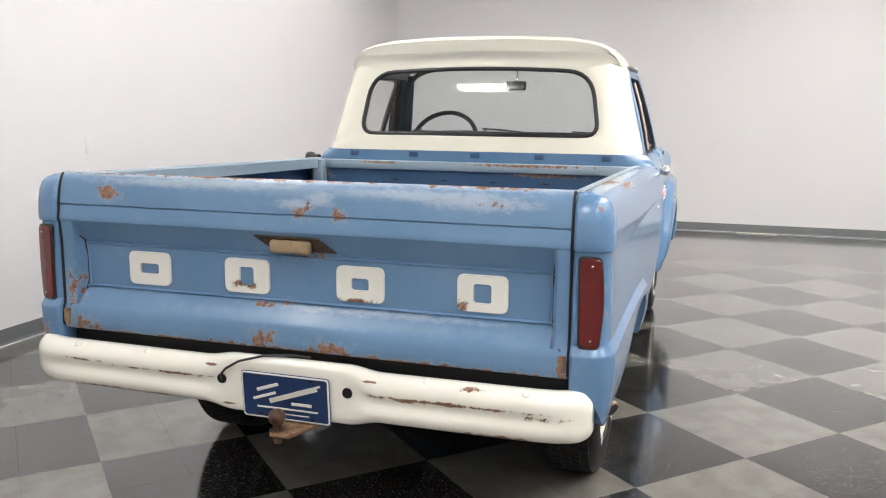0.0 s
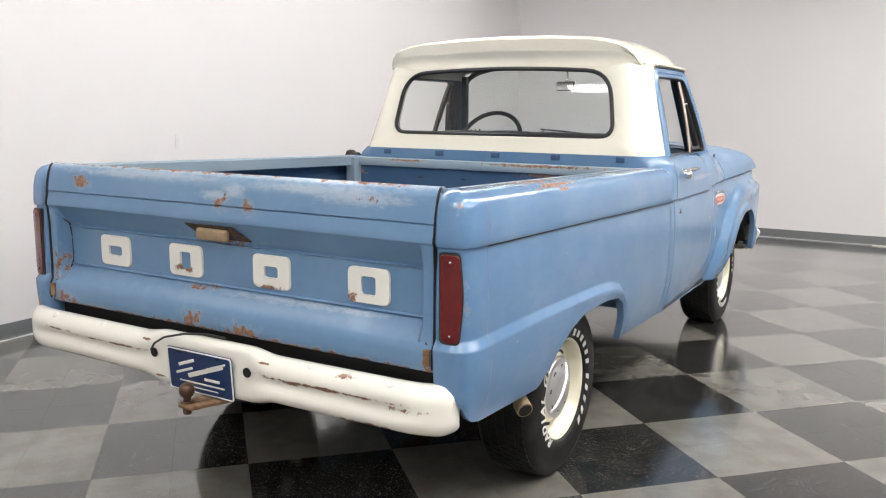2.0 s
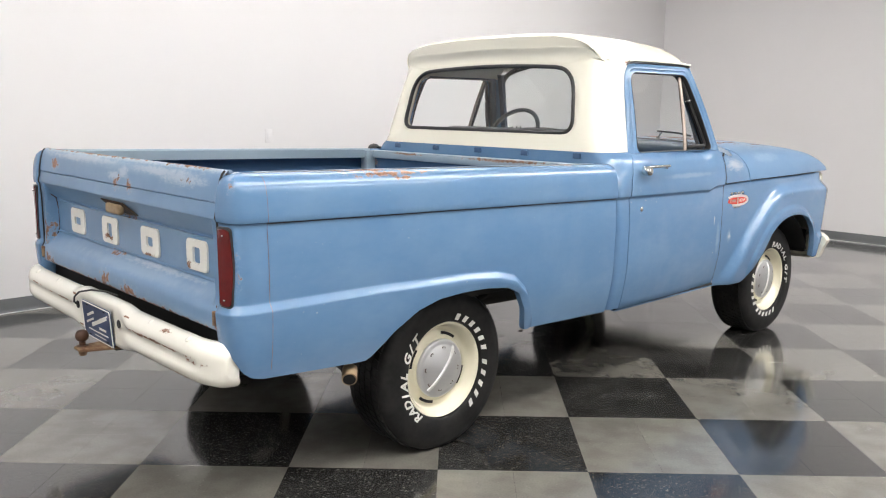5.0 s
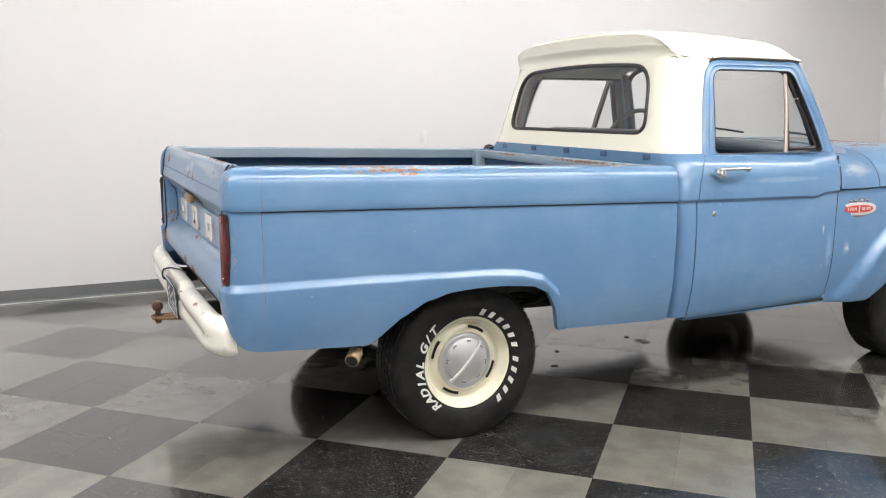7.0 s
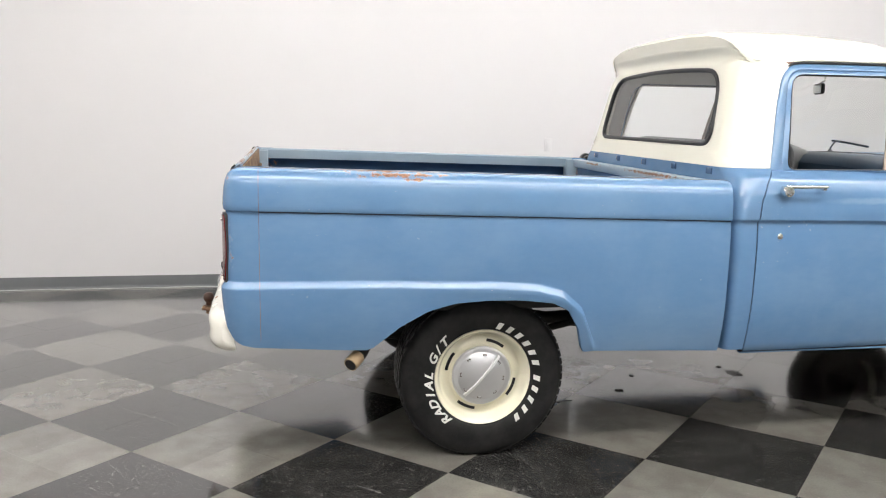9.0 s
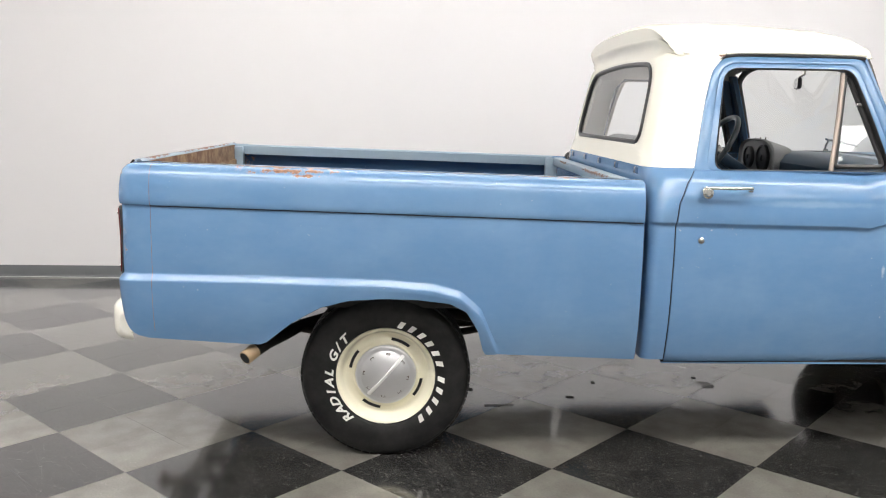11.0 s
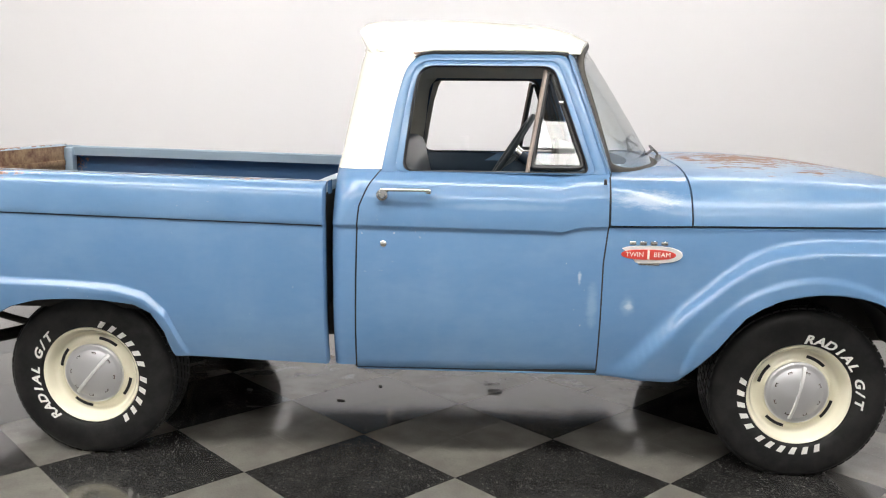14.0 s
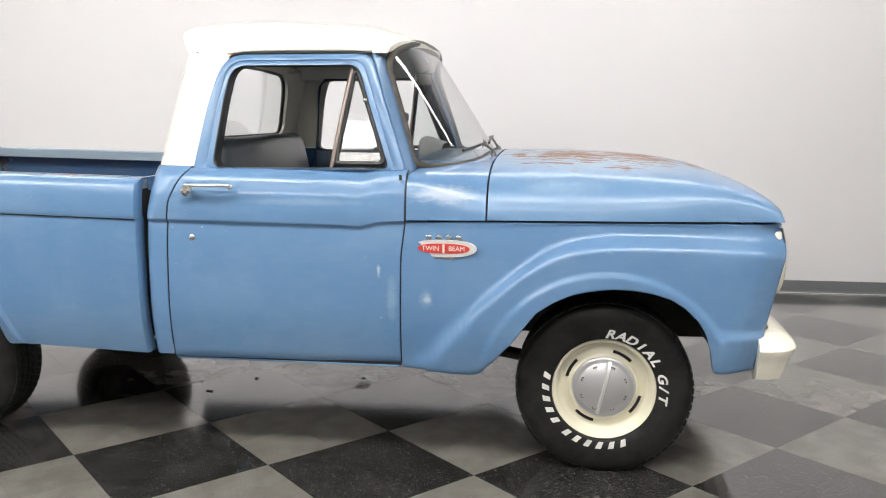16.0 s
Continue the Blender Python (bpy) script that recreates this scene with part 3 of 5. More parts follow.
def bed_side(s, label):
    ys = sorted(set(np.round(np.concatenate([np.linspace(-0.93, 1.028, 60), np.linspace(0.2, 0.5, 28), np.linspace(-0.52, -0.2, 14)]), 4)), reverse=True)
    rows = [bed_place(0.93, 1.03, 1, 0, bed_column(1.03)), [(x - 0.012, y + 0.004, z) for x, y, z in bed_place(1.0, 1.03, 1, 0, bed_column(1.03))]]
    rows += [bed_place(1.0, y, 1, 0, bed_column(y)) for y in ys]
    for k in range(1, 15):
        x, y, nx, ny = corner_plan(90 * k / 14)
        rows.append(bed_place(x, y, nx, ny, [(max(o, -0.080), z) for o, z in bed_column(y)]))
    col = [(max(o, -0.080), z) for o, z in bed_column(-1.035)]
    rows.append(bed_place(0.893, -1.035, 0, -1, col))
    rows.append(bed_place(0.890, -1.030, 0, -1, col))
    rows.append(bed_place(0.890, -0.97, 0, -1, col))
    side = sheet("bed_side", rows, blue_bed, truck, label, s)
    # Dark bead under the upper band.
    bead = [[(1.0 + o, y, curve_of(BED_TRIM, y) + dz) for o, dz in ((-0.016, 0.0035), (-0.0065, 0.0035), (-0.0065, -0.0035), (-0.016, -0.0035))] for y in np.linspace(1.025, -0.905, 24)]
    sheet("trim_bead", bead, black, side, "thin black trim line", s, False)
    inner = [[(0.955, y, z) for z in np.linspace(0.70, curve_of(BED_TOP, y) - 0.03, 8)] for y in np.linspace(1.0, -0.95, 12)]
    sheet("inner_wall", inner, shaded_blue, side, "", s, False)
    for y, w in ((0.955, 0.075), (-0.958, 0.085)):
        part("stake_pocket", box_bm((0.06, w, curve_of(BED_TOP, y) - 0.01 - 0.72), (s * 0.872, y, (curve_of(BED_TOP, y) - 0.01 + 0.72) / 2), 0.006), rail_paint, side)
    lip = [[(1.0 + o, y, curve_of(BED_TOP, y) + dz) for o, dz in ((-0.1365, -0.0555), (-0.1365, -0.006), (-0.1305, 0.0015), (-0.10, 0.0022))] for y in np.linspace(0.96, -0.96, 24)]
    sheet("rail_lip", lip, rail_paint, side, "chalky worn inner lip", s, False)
    seam = [[(1.0 + o + 0.0012, -0.905 + d, z) for o, z in bed_column(-0.905)[4:-3]] for d in (-0.0008, 0.0008)]
    sheet("weld_seam", seam, rust_tan, side, "thin rusty seam line", s, True)
    return side


bed_side(1, "blue steel bed side with rust on the rail")
bed_side(-1, "blue steel bed side with rust at the corner")

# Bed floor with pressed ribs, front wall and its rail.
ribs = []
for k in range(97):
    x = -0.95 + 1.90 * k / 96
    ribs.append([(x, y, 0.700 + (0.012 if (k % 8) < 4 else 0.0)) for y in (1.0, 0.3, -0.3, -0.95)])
sheet("bed_floor", ribs, shaded_blue, truck, "", 1, True, False, 25)
part("bed_underside", box_bm((1.76, 1.92, 0.05), (0, 0.03, 0.668), 0.004), under, truck)
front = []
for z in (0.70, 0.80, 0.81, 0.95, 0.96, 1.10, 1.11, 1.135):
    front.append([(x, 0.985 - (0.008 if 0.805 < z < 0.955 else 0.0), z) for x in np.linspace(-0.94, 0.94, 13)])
bed_front = sheet("bed_front_wall", front, shaded_blue, truck, "", 1, True)
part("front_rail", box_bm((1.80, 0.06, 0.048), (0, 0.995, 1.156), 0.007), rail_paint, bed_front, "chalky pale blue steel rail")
for k in range(4):
    part("slot", box_bm((0.035, 0.004, 0.007), (-0.42 + 0.28 * k, 0.9745, 1.08), 0.001), black, bed_front, "dark slot")
part("bed_front_back", box_bm((1.86, 0.02, 0.44), (0, 1.018, 0.92), 0.003), under, bed_front)

# Tailgate: a pressed skin with a sunk panel, and an inner face.
GATE = [(-0.974, 1.180), (-0.974, 1.228), (-0.976, 1.235), (-0.980, 1.240), (-0.986, 1.2425), (-0.993, 1.239), (-1.003, 1.229), (-1.011, 1.210), (-1.018, 1.180), (-1.0235, 1.150),
        (-1.0255, 1.1375), (-1.0190, 1.1345), (-1.0245, 1.1315), (-1.027, 1.115), (-1.031, 1.098), (-1.033, 1.088), (-1.0325, 1.081), (-1.028, 1.075)]
SUNK = [(-0.974, 1.014), (-0.966, 1.004), (-0.9635, 0.998), (-0.9720, 0.994), (-0.9650, 0.989), (-0.964, 0.92), (-0.964, 0.849), (-0.9725, 0.844), (-0.9645, 0.839), (-0.969, 0.833)]
FOOT = [(-1.026, 0.785), (-1.033, 0.774), (-1.036, 0.755), (-1.037, 0.73), (-1.036, 0.711), (-1.030, 0.700), (-1.015, 0.695), (-0.955, 0.695)]
gate_rows = []
for x in (-0.8840, -0.8815, -0.872, -0.862, -0.852, -0.846, -0.838, -0.83, -0.82, -0.6, -0.4, -0.2, 0, 0.2, 0.4, 0.6, 0.82, 0.83, 0.838, 0.846, 0.852, 0.862, 0.872, 0.8815, 0.8840):
    e = soft(0.826, 0.842, abs(x))
    tuck = 0.012 if abs(x) > 0.883 else 0.0
    row = [(x, y + tuck, z) for y, z in GATE]
    row += [(x, y + (-1.023 - y) * e + tuck, z) for y, z in SUNK]
    row += [(x, y + tuck, z) for y, z in FOOT]
    gate_rows.append(row)
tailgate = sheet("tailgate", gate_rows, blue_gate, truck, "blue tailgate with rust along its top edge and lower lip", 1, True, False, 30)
part("inner_face", box_bm((1.74, 0.010, 0.33), (0, -0.952, 0.865), 0.003), rust_tan, tailgate, "tan rusty inner face")
part("inner_top", box_bm((1.74, 0.010, 0.205), (0, -0.970, 1.127), 0.003), rust_tan, tailgate, "tan rusty inner face")
for y, z in ((-0.941, 0.80), (-0.941, 0.98), (-0.960, 1.13)):
    part("inner_rib", box_bm((1.66, 0.018, 0.035), (0, y, z), 0.006), rust_tan, tailgate)
for s in (-1, 1):
    tube("recess_seam", [(0.838, -1.012, 1.035), (0.829, -0.976, 1.005), (0.828, -0.968, 0.95), (0.828, -0.968, 0.86), (0.833, -0.982, 0.825), (0.846, -1.016, 0.795), (0.862, -1.028, 0.78)], 0.0032, plate_rust, tailgate, "dark rusty seam", 6, False, s)
    part("gap_edge", box_bm((0.0085, 0.066, 0.50), (s * 0.8868, -0.983, 0.945), 0), black, tailgate, "dark gap beside the tailgate")
    tube("side_gap", [(0.8858, y - 0.001, z) for y, z in GATE[5:11] + GATE[13:] + [(-1.024, 1.01), (-1.024, 0.84)] + FOOT[:5]], 0.0042, black, tailgate, "dark gap beside the tailgate", 6, False, s)
    part("hinge", box_bm((0.022, 0.02, 0.05), (s * 0.868, -1.036, 0.745), 0.003), rust_tan, tailgate, "small rusty hinge")
part("lower_gap", box_bm((1.80, 0.04, 0.07), (0, -0.96, 0.655), 0.004), black, truck)


def plate_outline(x0, x1, z0, z1, r):
    return [(p.x, p.y) for p in corner_loop([(x0, z0, 0), (x1, z0, 0), (x1, z1, 0), (x0, z1, 0)], [r] * 4, 6, 5)]


# Four white raised plates stand for the maker's mark.
for x0, x1, hole in ((-0.652, -0.487, (0.075, 0.035)), (-0.274, -0.108, (0.052, 0.060)), (0.132, 0.295, (0.060, 0.038)), (0.533, 0.692, (0.056, 0.058))):
    c = (x0 + x1) / 2
    o = slab("raised_plate", plate_outline(x0, x1, 0.861, 0.976, 0.024), 0.007, letter_white, tailgate, "chipped white raised plate",
             plate_outline(c - hole[0] / 2, c + hole[0] / 2, 0.9185 - hole[1] / 2, 0.9185 + hole[1] / 2, 0.01))
    o.location = (0, -0.964, 0)
o = slab("handle_plate", [(-0.130, 0.030), (-0.085, -0.036), (0.140, -0.036), (0.095, 0.030)][::-1], 0.003, plate_rust, tailgate, "dark rusty recess plate")
o.matrix_basis = pose(0, -1.0030, 1.043, 41, 0, 0)
part("gate_handle", box_bm((0.142, 0.026, 0.042), (-0.003, -1.018, 1.033), 0.010, 3), tan, tailgate, "yellowed tailgate handle")


def rear_face(x):
    """The bed's rear corner at a half width x."""
    c = min(1.0, max(0.0, (x - 0.90) / 0.10)) ** (1 / ROUND)
    return corner_plan(math.degrees(math.acos(c)))


def tail_lamp(s):
    """Lens wrapped round the bed's rear corner, in a thin dark frame."""
    def face(grow, out):
        g = grow * 0.006
        loop = corner_loop([(0.968 + g * 0.6, 0.800 - g, 0), (0.917 - g, 0.802 - g, 0), (0.913 - g, 1.057 + g, 0), (0.969 + g * 0.6, 1.057 + g, 0), (0.979 + g * 0.6, 0.93, 0)], [0.014, 0.014, 0.014, 0.016, 0.10], 6, 8)
        pts = []
        for p in loop:
            x, y, nx, ny = rear_face(p.x)
            pts.append((x + nx * out, y + ny * out, p.y))
        return pts
    frame_ob = ring_sheet("tail_lamp", [face(1.0, -0.012), face(1.0, 0.0), face(0.8, 0.002), face(0.0, 0.002), face(0, -0.004)], seal, truck, "narrow red tail lamp in a dark frame", s, True)
    o = ring_sheet("lens", [face(0, -0.002), face(-0.05, 0.0035), face(-0.35, 0.0055)], red_lens, frame_ob, "ribbed red lens", s, True)
    disc("lens_face", face(-0.35, 0.0055), red_lens, frame_ob, "ribbed red lens", s, True)
    for z in (0.822, 1.036):
        part("screw", box_bm((0.008, 0.006, 0.008), (s * 0.948, rear_face(0.948)[1] - 0.007, z), 0.0025), chrome, frame_ob)


tail_lamp(1)
tail_lamp(-1)

# Rear bumper: a rolled section with a flat middle for the plate.
BUMP = [(0.068, 0.664), (0.055, 0.673), (0.030, 0.672), (0.010, 0.658), (0.0, 0.640), (-0.002, 0.622), (0.002, 0.611), (0.009, 0.601), (0.0115, 0.592), (0.010, 0.582), (0.003, 0.571), (0.0, 0.558),
        (0.002, 0.544), (0.012, 0.529), (0.035, 0.518), (0.065, 0.514)]
FLAT = [(0.068, 0.676), (0.055, 0.688), (0.030, 0.691), (0.012, 0.684), (0.009, 0.672), (0.009, 0.655), (0.009, 0.64), (0.009, 0.625), (0.009, 0.61), (0.009, 0.59), (0.009, 0.57), (0.009, 0.55),
        (0.009, 0.53), (0.012, 0.512), (0.035, 0.500), (0.065, 0.496)]
rows = []
for x in sorted(set(np.round(np.concatenate([np.linspace(-0.995, 0.995, 60), np.linspace(-0.30, -0.14, 10), np.linspace(0.19, 0.36, 10), 0.945 + 0.05 * np.sin(np.linspace(0, math.pi / 2, 12)), -0.945 - 0.05 * np.sin(np.linspace(0, math.pi / 2, 12))]), 4))):
    w = soft(-0.29, -0.17, x) * (1 - soft(0.22, 0.33, x))
    a = abs(x)
    back = 0.012 * (a / 1.0) ** 2 + 0.060 * max(0.0, (a - 0.80) / 0.195) ** 3
    u = min(1.0, max(0.0, (a - 0.945) / 0.05))
    squash = 1 - 0.50 * (1 - math.sqrt(1 - u * u))
    row = []
    smooth_end = soft(0.80, 0.93, a)
    for (d0, z0), (d1, z1) in zip(BUMP, FLAT):
        if 0.55 < z0 < 0.625:
            d0 = d0 * (1 - smooth_end) - 0.002 * smooth_end
        d, z = d0 + (d1 - d0) * w, z0 + (z1 - z0) * w
        row.append((x if x < 0.4 else 0.4 + (x - 0.4) * 0.945, -1.123 + back + d * (0.35 + 0.65 * squash), 0.594 + (z - 0.594) * squash))
    rows.append(row)
rear_bumper = sheet("rear_bumper", rows, cream_worn, truck, "chipped cream-painted steel rear bumper with rust scratches", 1, True, False, 60)
for e, s in ((rows[0], -1), (rows[-1], 1)):
    link_mesh("bumper_end", e, [tuple(range(len(e)))[::(1 if s < 0 else -1)]], cream_worn, rear_bumper, "", 60)
for s in (-1, 1):
    part("bumper_bracket", box_bm((0.05, 0.16, 0.07), (s * 0.43, -1.02, 0.59), 0.004), under, rear_bumper)
for x, z in ((-0.78, 0.664), (-0.5, 0.664), (0.48, 0.664), (0.78, 0.664)):
    rows2 = lathe([(0.0, 0.004), (0.008, 0.0035), (0.013, 0.001), (0.014, -0.003)], 14, "z")
    o = sheet("bumper_bolt", rows2, cream_worn, rear_bumper, "", 1, True, True)
    o.matrix_basis = pose(x, -1.095, z + 0.003, 35, 0, 0)
for x in (-0.205, 0.232):
    rows2 = lathe([(0.0, 0.0), (0.016, 0.0), (0.017, 0.003)], 16, "y")
    o = sheet("bumper_hole", rows2, black, rear_bumper, "dark round hole", 1, False, True)
    o.location = (x, -1.120, 0.612)

# Dealer plate below the tailgate.
plate = slab("number_plate", plate_outline(-0.1525, 0.1525, -0.077, 0.077, 0.012), 0.002, navy, truck, "navy dealer plate with white border and script bars")
plate.matrix_basis = pose(0.025, -1.122, 0.5765, 4, 0, 0)
slab("plate_border", plate_outline(-0.1505, 0.1505, -0.075, 0.075, 0.011), 0.0042, white, plate, "white border", plate_outline(-0.146, 0.146, -0.0705, 0.0705, 0.009))
for x0, z0, x1, w in ((-0.10, 0.03, -0.02, 0.011), (-0.06, 0.012, 0.115, 0.016), (-0.115, 0.0, -0.03, 0.009), (0.03, 0.035, 0.125, 0.007)):
    o = part("script_bar", box_bm((abs(x1 - x0), 0.0016, w), ((x0 + x1) / 2, -0.0045, z0), 0.0006, 1, Matrix.Rotation(radians(-19), 4, "Y")), white, plate, "white slanted bar")
for x0, x1, z0, w in ((0.02, 0.09, -0.018, 0.010), (-0.10, 0.11, -0.038, 0.006), (-0.04, 0.08, -0.055, 0.004)):
    part("text_bar", box_bm((x1 - x0, 0.0016, w), ((x0 + x1) / 2, -0.0042, z0), 0.0006, 1), white, plate, "white bar")
for x in (-0.09, 0.09):
    for z in (-0.063, 0.063):
        part("plate_slot", box_bm((0.018, 0.002, 0.006), (x, -0.0042, z), 0.0008, 1), black, plate)

# Tow hitch.
bm = box_bm((0.155, 0.20, 0.013), (0.080, -1.12, 0.490), 0.005)
for v in bm.verts:
    if v.co.y < -1.12:
        v.co.x = 0.031 + (v.co.x - 0.031) * 0.42
hitch = part("tow_hitch", bm, rust_tan, truck, "rusty tow hitch with a ball")
o = sheet("hitch_ball", lathe([(0.0, 0.074), (0.012, 0.073), (0.020, 0.068), (0.0255, 0.056), (0.0262, 0.046), (0.022, 0.034), (0.013, 0.026), (0.013, 0.012), (0.024, 0.010), (0.024, 0.0)], 24, "z"), brown_ball, hitch, "dark brown tow ball", 1, True, True)
o.location = (0.031, -1.190, 0.488)
o = sheet("hitch_nut", lathe([(0.0, -0.03), (0.013, -0.03), (0.016, -0.02), (0.016, 0.0)], 6, "z"), rust_tan, hitch, "", 1, False, True)
o.location = (0.031, -1.190, 0.486)
part("hitch_neck", box_bm((0.06, 0.3, 0.04), (0.06, -0.93, 0.485), 0.004), under, hitch)
wire = [(-0.205, -1.118, 0.61), (-0.20, -1.135, 0.628), (-0.175, -1.14, 0.655), (-0.13, -1.135, 0.682), (-0.06, -1.11, 0.698), (0.02, -1.08, 0.70), (0.08, -1.06, 0.692)]
tube("lamp_wire", wire, 0.004, seal, rear_bumper, "thin black wire", 8)

# ---- cab and front ----
BELT = [(1.04, 1.022), (1.16, 1.022), (1.885, 1.009), (1.955, 1.004), (2.025, 1.024), (2.14, 1.028), (2.46, 1.030), (3.58, 1.040)]
WIDE = [(1.04, 0.984), (1.30, 0.984), (1.70, 0.972), (2.13, 0.955), (2.46, 0.944), (3.0, 0.944), (3.58, 0.930)]
FLOW = [(2.10, 0.43), (2.222, 0.464), (2.32, 0.575), (2.437, 0.706), (2.59, 0.838), (2.69, 0.905), (2.79, 0.945), (2.93, 0.966), (3.2, 0.966), (3.45, 0.958), (3.60, 0.945)]
FENDER_LOW = [(2.10, 0.424), (2.40, 0.413), (2.43, 0.420), (2.50, 0.492), (2.562, 0.561), (2.61, 0.628), (2.659, 0.691), (2.72, 0.732), (2.789, 0.764), (2.86, 0.781), (2.939, 0.791), (3.02, 0.789),
              (3.088, 0.779), (3.16, 0.758), (3.217, 0.723), (3.265, 0.675), (3.295, 0.626), (3.318, 0.55), (3.330, 0.476), (3.345, 0.468), (3.60, 0.478)]


def flank(y, z, flare=True):
    """Half width of the body at y and z, from the rocker to the window sill."""
    zl, w = curve_of(BELT, y), curve_of(WIDE, y)
    d = z - zl
    if d > 0:
        o = 0.003 - 0.010 * soft(0.03, 0.12, d) - 0.030 * soft(0.10, 0.19, d) - 0.055 * soft(0.17, 0.235, d)
    else:
        o = 0.003 - 0.013 * soft(0.004, -0.012, d) + 0.012 * math.sin(math.pi / 2 * min(1.0, max(0.0, -0.012 - d) / 0.17)) - 0.042 * (max(0.0, 0.72 - z) / 0.28) ** 2
    if flare and y > 2.12:
        zf = curve_of(FLOW, y)
        o += 0.050 * soft(0.035, -0.035, z - zf) * soft(2.14, 2.30, y)
        r = math.hypot(y - 2.93, z - 0.345)
        o += 0.012 * (1 - soft(0.485, 0.515, r)) * soft(0.40, 0.50, z)
        o -= 0.035 * soft(3.40, 3.60, y) ** 2
        o += 0.018 * soft(3.30, 3.36, y) * soft(0.64, 0.60, z)
    return w + o


def belt_heights(y, low, high, n_low=16, n_high=12):
    zl = curve_of(BELT, y)
    a = list(np.linspace(low, zl - 0.03, n_low)) + [zl + k for k in (-0.02, -0.013, -0.007, -0.001, 0.003, 0.007, 0.014)]
    return a + list(np.linspace(zl + 0.03, high, n_high))


DOOR_REAR = [(0.42, 1.150), (0.80, 1.156), (1.02, 1.161), (1.10, 1.170), (1.18, 1.205), (1.236, 1.248)]
DOOR_FRONT = [(0.42, 2.112), (0.89, 2.120), (1.03, 2.137), (1.24, 2.139)]


def door_skin(s):
    rows = []
    for k in range(46):
        t = k / 45
        col = []
        for z in belt_heights(1.15 + t * 0.98, 0.444, 1.224):
            y0, y1 = curve_of(DOOR_REAR, z) + 0.003, curve_of(DOOR_FRONT, z) - 0.003
            y = y0 + (y1 - y0) * t
            col.append((flank(y, z, False), y, z))
        x, y, z = col[0]
        col = [(x - 0.03, y, z - 0.002), (x - 0.004, y, z - 0.003)] + col
        x, y, z = col[-1]
        col += [(x - 0.010, y, z + 0.004), (x - 0.045, y, z + 0.003), (x - 0.05, y, z - 0.05)]
        rows.append(col)
    rows = [[(p[0] - 0.03, p[1], p[2]) for p in rows[0]]] + rows + [[(p[0] - 0.03, p[1], p[2]) for p in rows[-1]]]
    door = sheet("door", rows, blue, truck, "blue steel door with an open window", s, True)
    # Jamb seen as the dark line round the door.
    for name, line, off in (("seam_rear", DOOR_REAR, 0), ("seam_front", DOOR_FRONT, 0)):
        seam = [[(flank(curve_of(line, z), z, False) - 0.006, curve_of(line, z) + d, z) for z in np.linspace(0.44, 1.226, 30)] for d in (-0.0045, 0.0045)]
        sheet(name, seam, black, door, "dark door gap", s, True)
    return door


def frame_x(z):
    return 0.893 - 0.125 * ((z - 1.235) / 0.455) - 0.010 * math.sin(math.pi * (z - 1.235) / 0.455) * -1


def door_frame(s, door):
    outer = corner_loop([(1.245, 1.224, 0), (2.128, 1.224, 0), (1.970, 1.690, 0), (1.350, 1.690, 0), (1.300, 1.52, 0)], [0.01, 0.01, 0.045, 0.12, 0.11])
    inner = corner_loop([(1.331, 1.230, 0), (2.060, 1.230, 0), (1.916, 1.640, 0), (1.388, 1.640, 0), (1.366, 1.52, 0)], [0.045 if s > 0 else 0.06, 0.035, 0.045, 0.085, 0.07])
    if s < 0:
        inner = [Vector((p.x - 0.075 * soft(1.60, 1.38, p.x), p.y, 0)) for p in inner]
    loops = []
    for t, d in ((0, -0.02), (0, 0.0), (0.10, 0.006), (0.5, 0.007), (0.62, 0.001), (0.72, 0.004), (0.93, 0.004), (1.0, -0.004), (1.0, -0.045)):
        loops.append([(frame_x(p.y) + d, p.x, p.y) for p in (a.lerp(b2, t) for a, b2 in zip(outer, inner))])
    f = ring_sheet("window_frame", loops, blue, door, "blue window frame", s, True, 45)
    lip = [[(frame_x(p.y) + d, p.x, p.y) for p in (a.lerp(b2, t) for a, b2 in zip(outer, inner))] for t, d in ((0.96, 0.005), (1.0, 0.004), (1.06, -0.004), (1.06, -0.03))]
    ring_sheet("window_seal", lip, seal, door, "black window seal", s, True)
    # Dark liner round the opening and the far inner side.
    liner = [[(frame_x(p.y) + d, p.x, p.y) for p in (a.lerp(b2, t) for a, b2 in zip(outer, inner))] for t, d in ((1.0, -0.045), (0.85, -0.055), (0.2, -0.055))]
    ring_sheet("inner_frame", liner, dash_blue, door, "dark blue inner frame", s, True)
    trim = [[(frame_x(p.y) + d, p.x, p.y) for p in (a.lerp(b2, t) for a, b2 in zip(outer, inner))] for t, d in ((1.03, -0.04), (1.03, -0.060), (0.86, -0.060), (0.86, -0.05))]
    ring_sheet("inner_trim", trim, seal, door, "black inner window trim", s, True)
    # Vent window: upright bar, glass and seal.
    bar = [(frame_x(z) - 0.022, 1.822 + (z - 1.24) * 0.17, z) for z in np.linspace(1.222, 1.628, 8)]
    tube("vent_bar", bar, 0.010, dull_bar, door, "bright worn vent window bar", 8, False, s, 0.7)
    tri = corner_loop([(1.838, 1.248, 0), (2.042, 1.248, 0), (1.914, 1.612, 0), (1.898, 1.612, 0)], [0.02, 0.03, 0.01, 0.01], 5, 6)
    place = [(0.866 - 0.100 * (p.y - 1.248) / 0.364, p.x, p.y) for p in tri]
    tube("vent_seal", place, 0.0105, seal, door, "black vent window seal", 8, True, s)
    disc("vent_glass", place, glass, door, "clear vent glass", s, True)
    part("vent_latch", box_bm((0.018, 0.03, 0.016), (s * (frame_x(1.5) - 0.026), 1.955, 1.50), 0.004), chrome, door, "small bright latch")
    return f


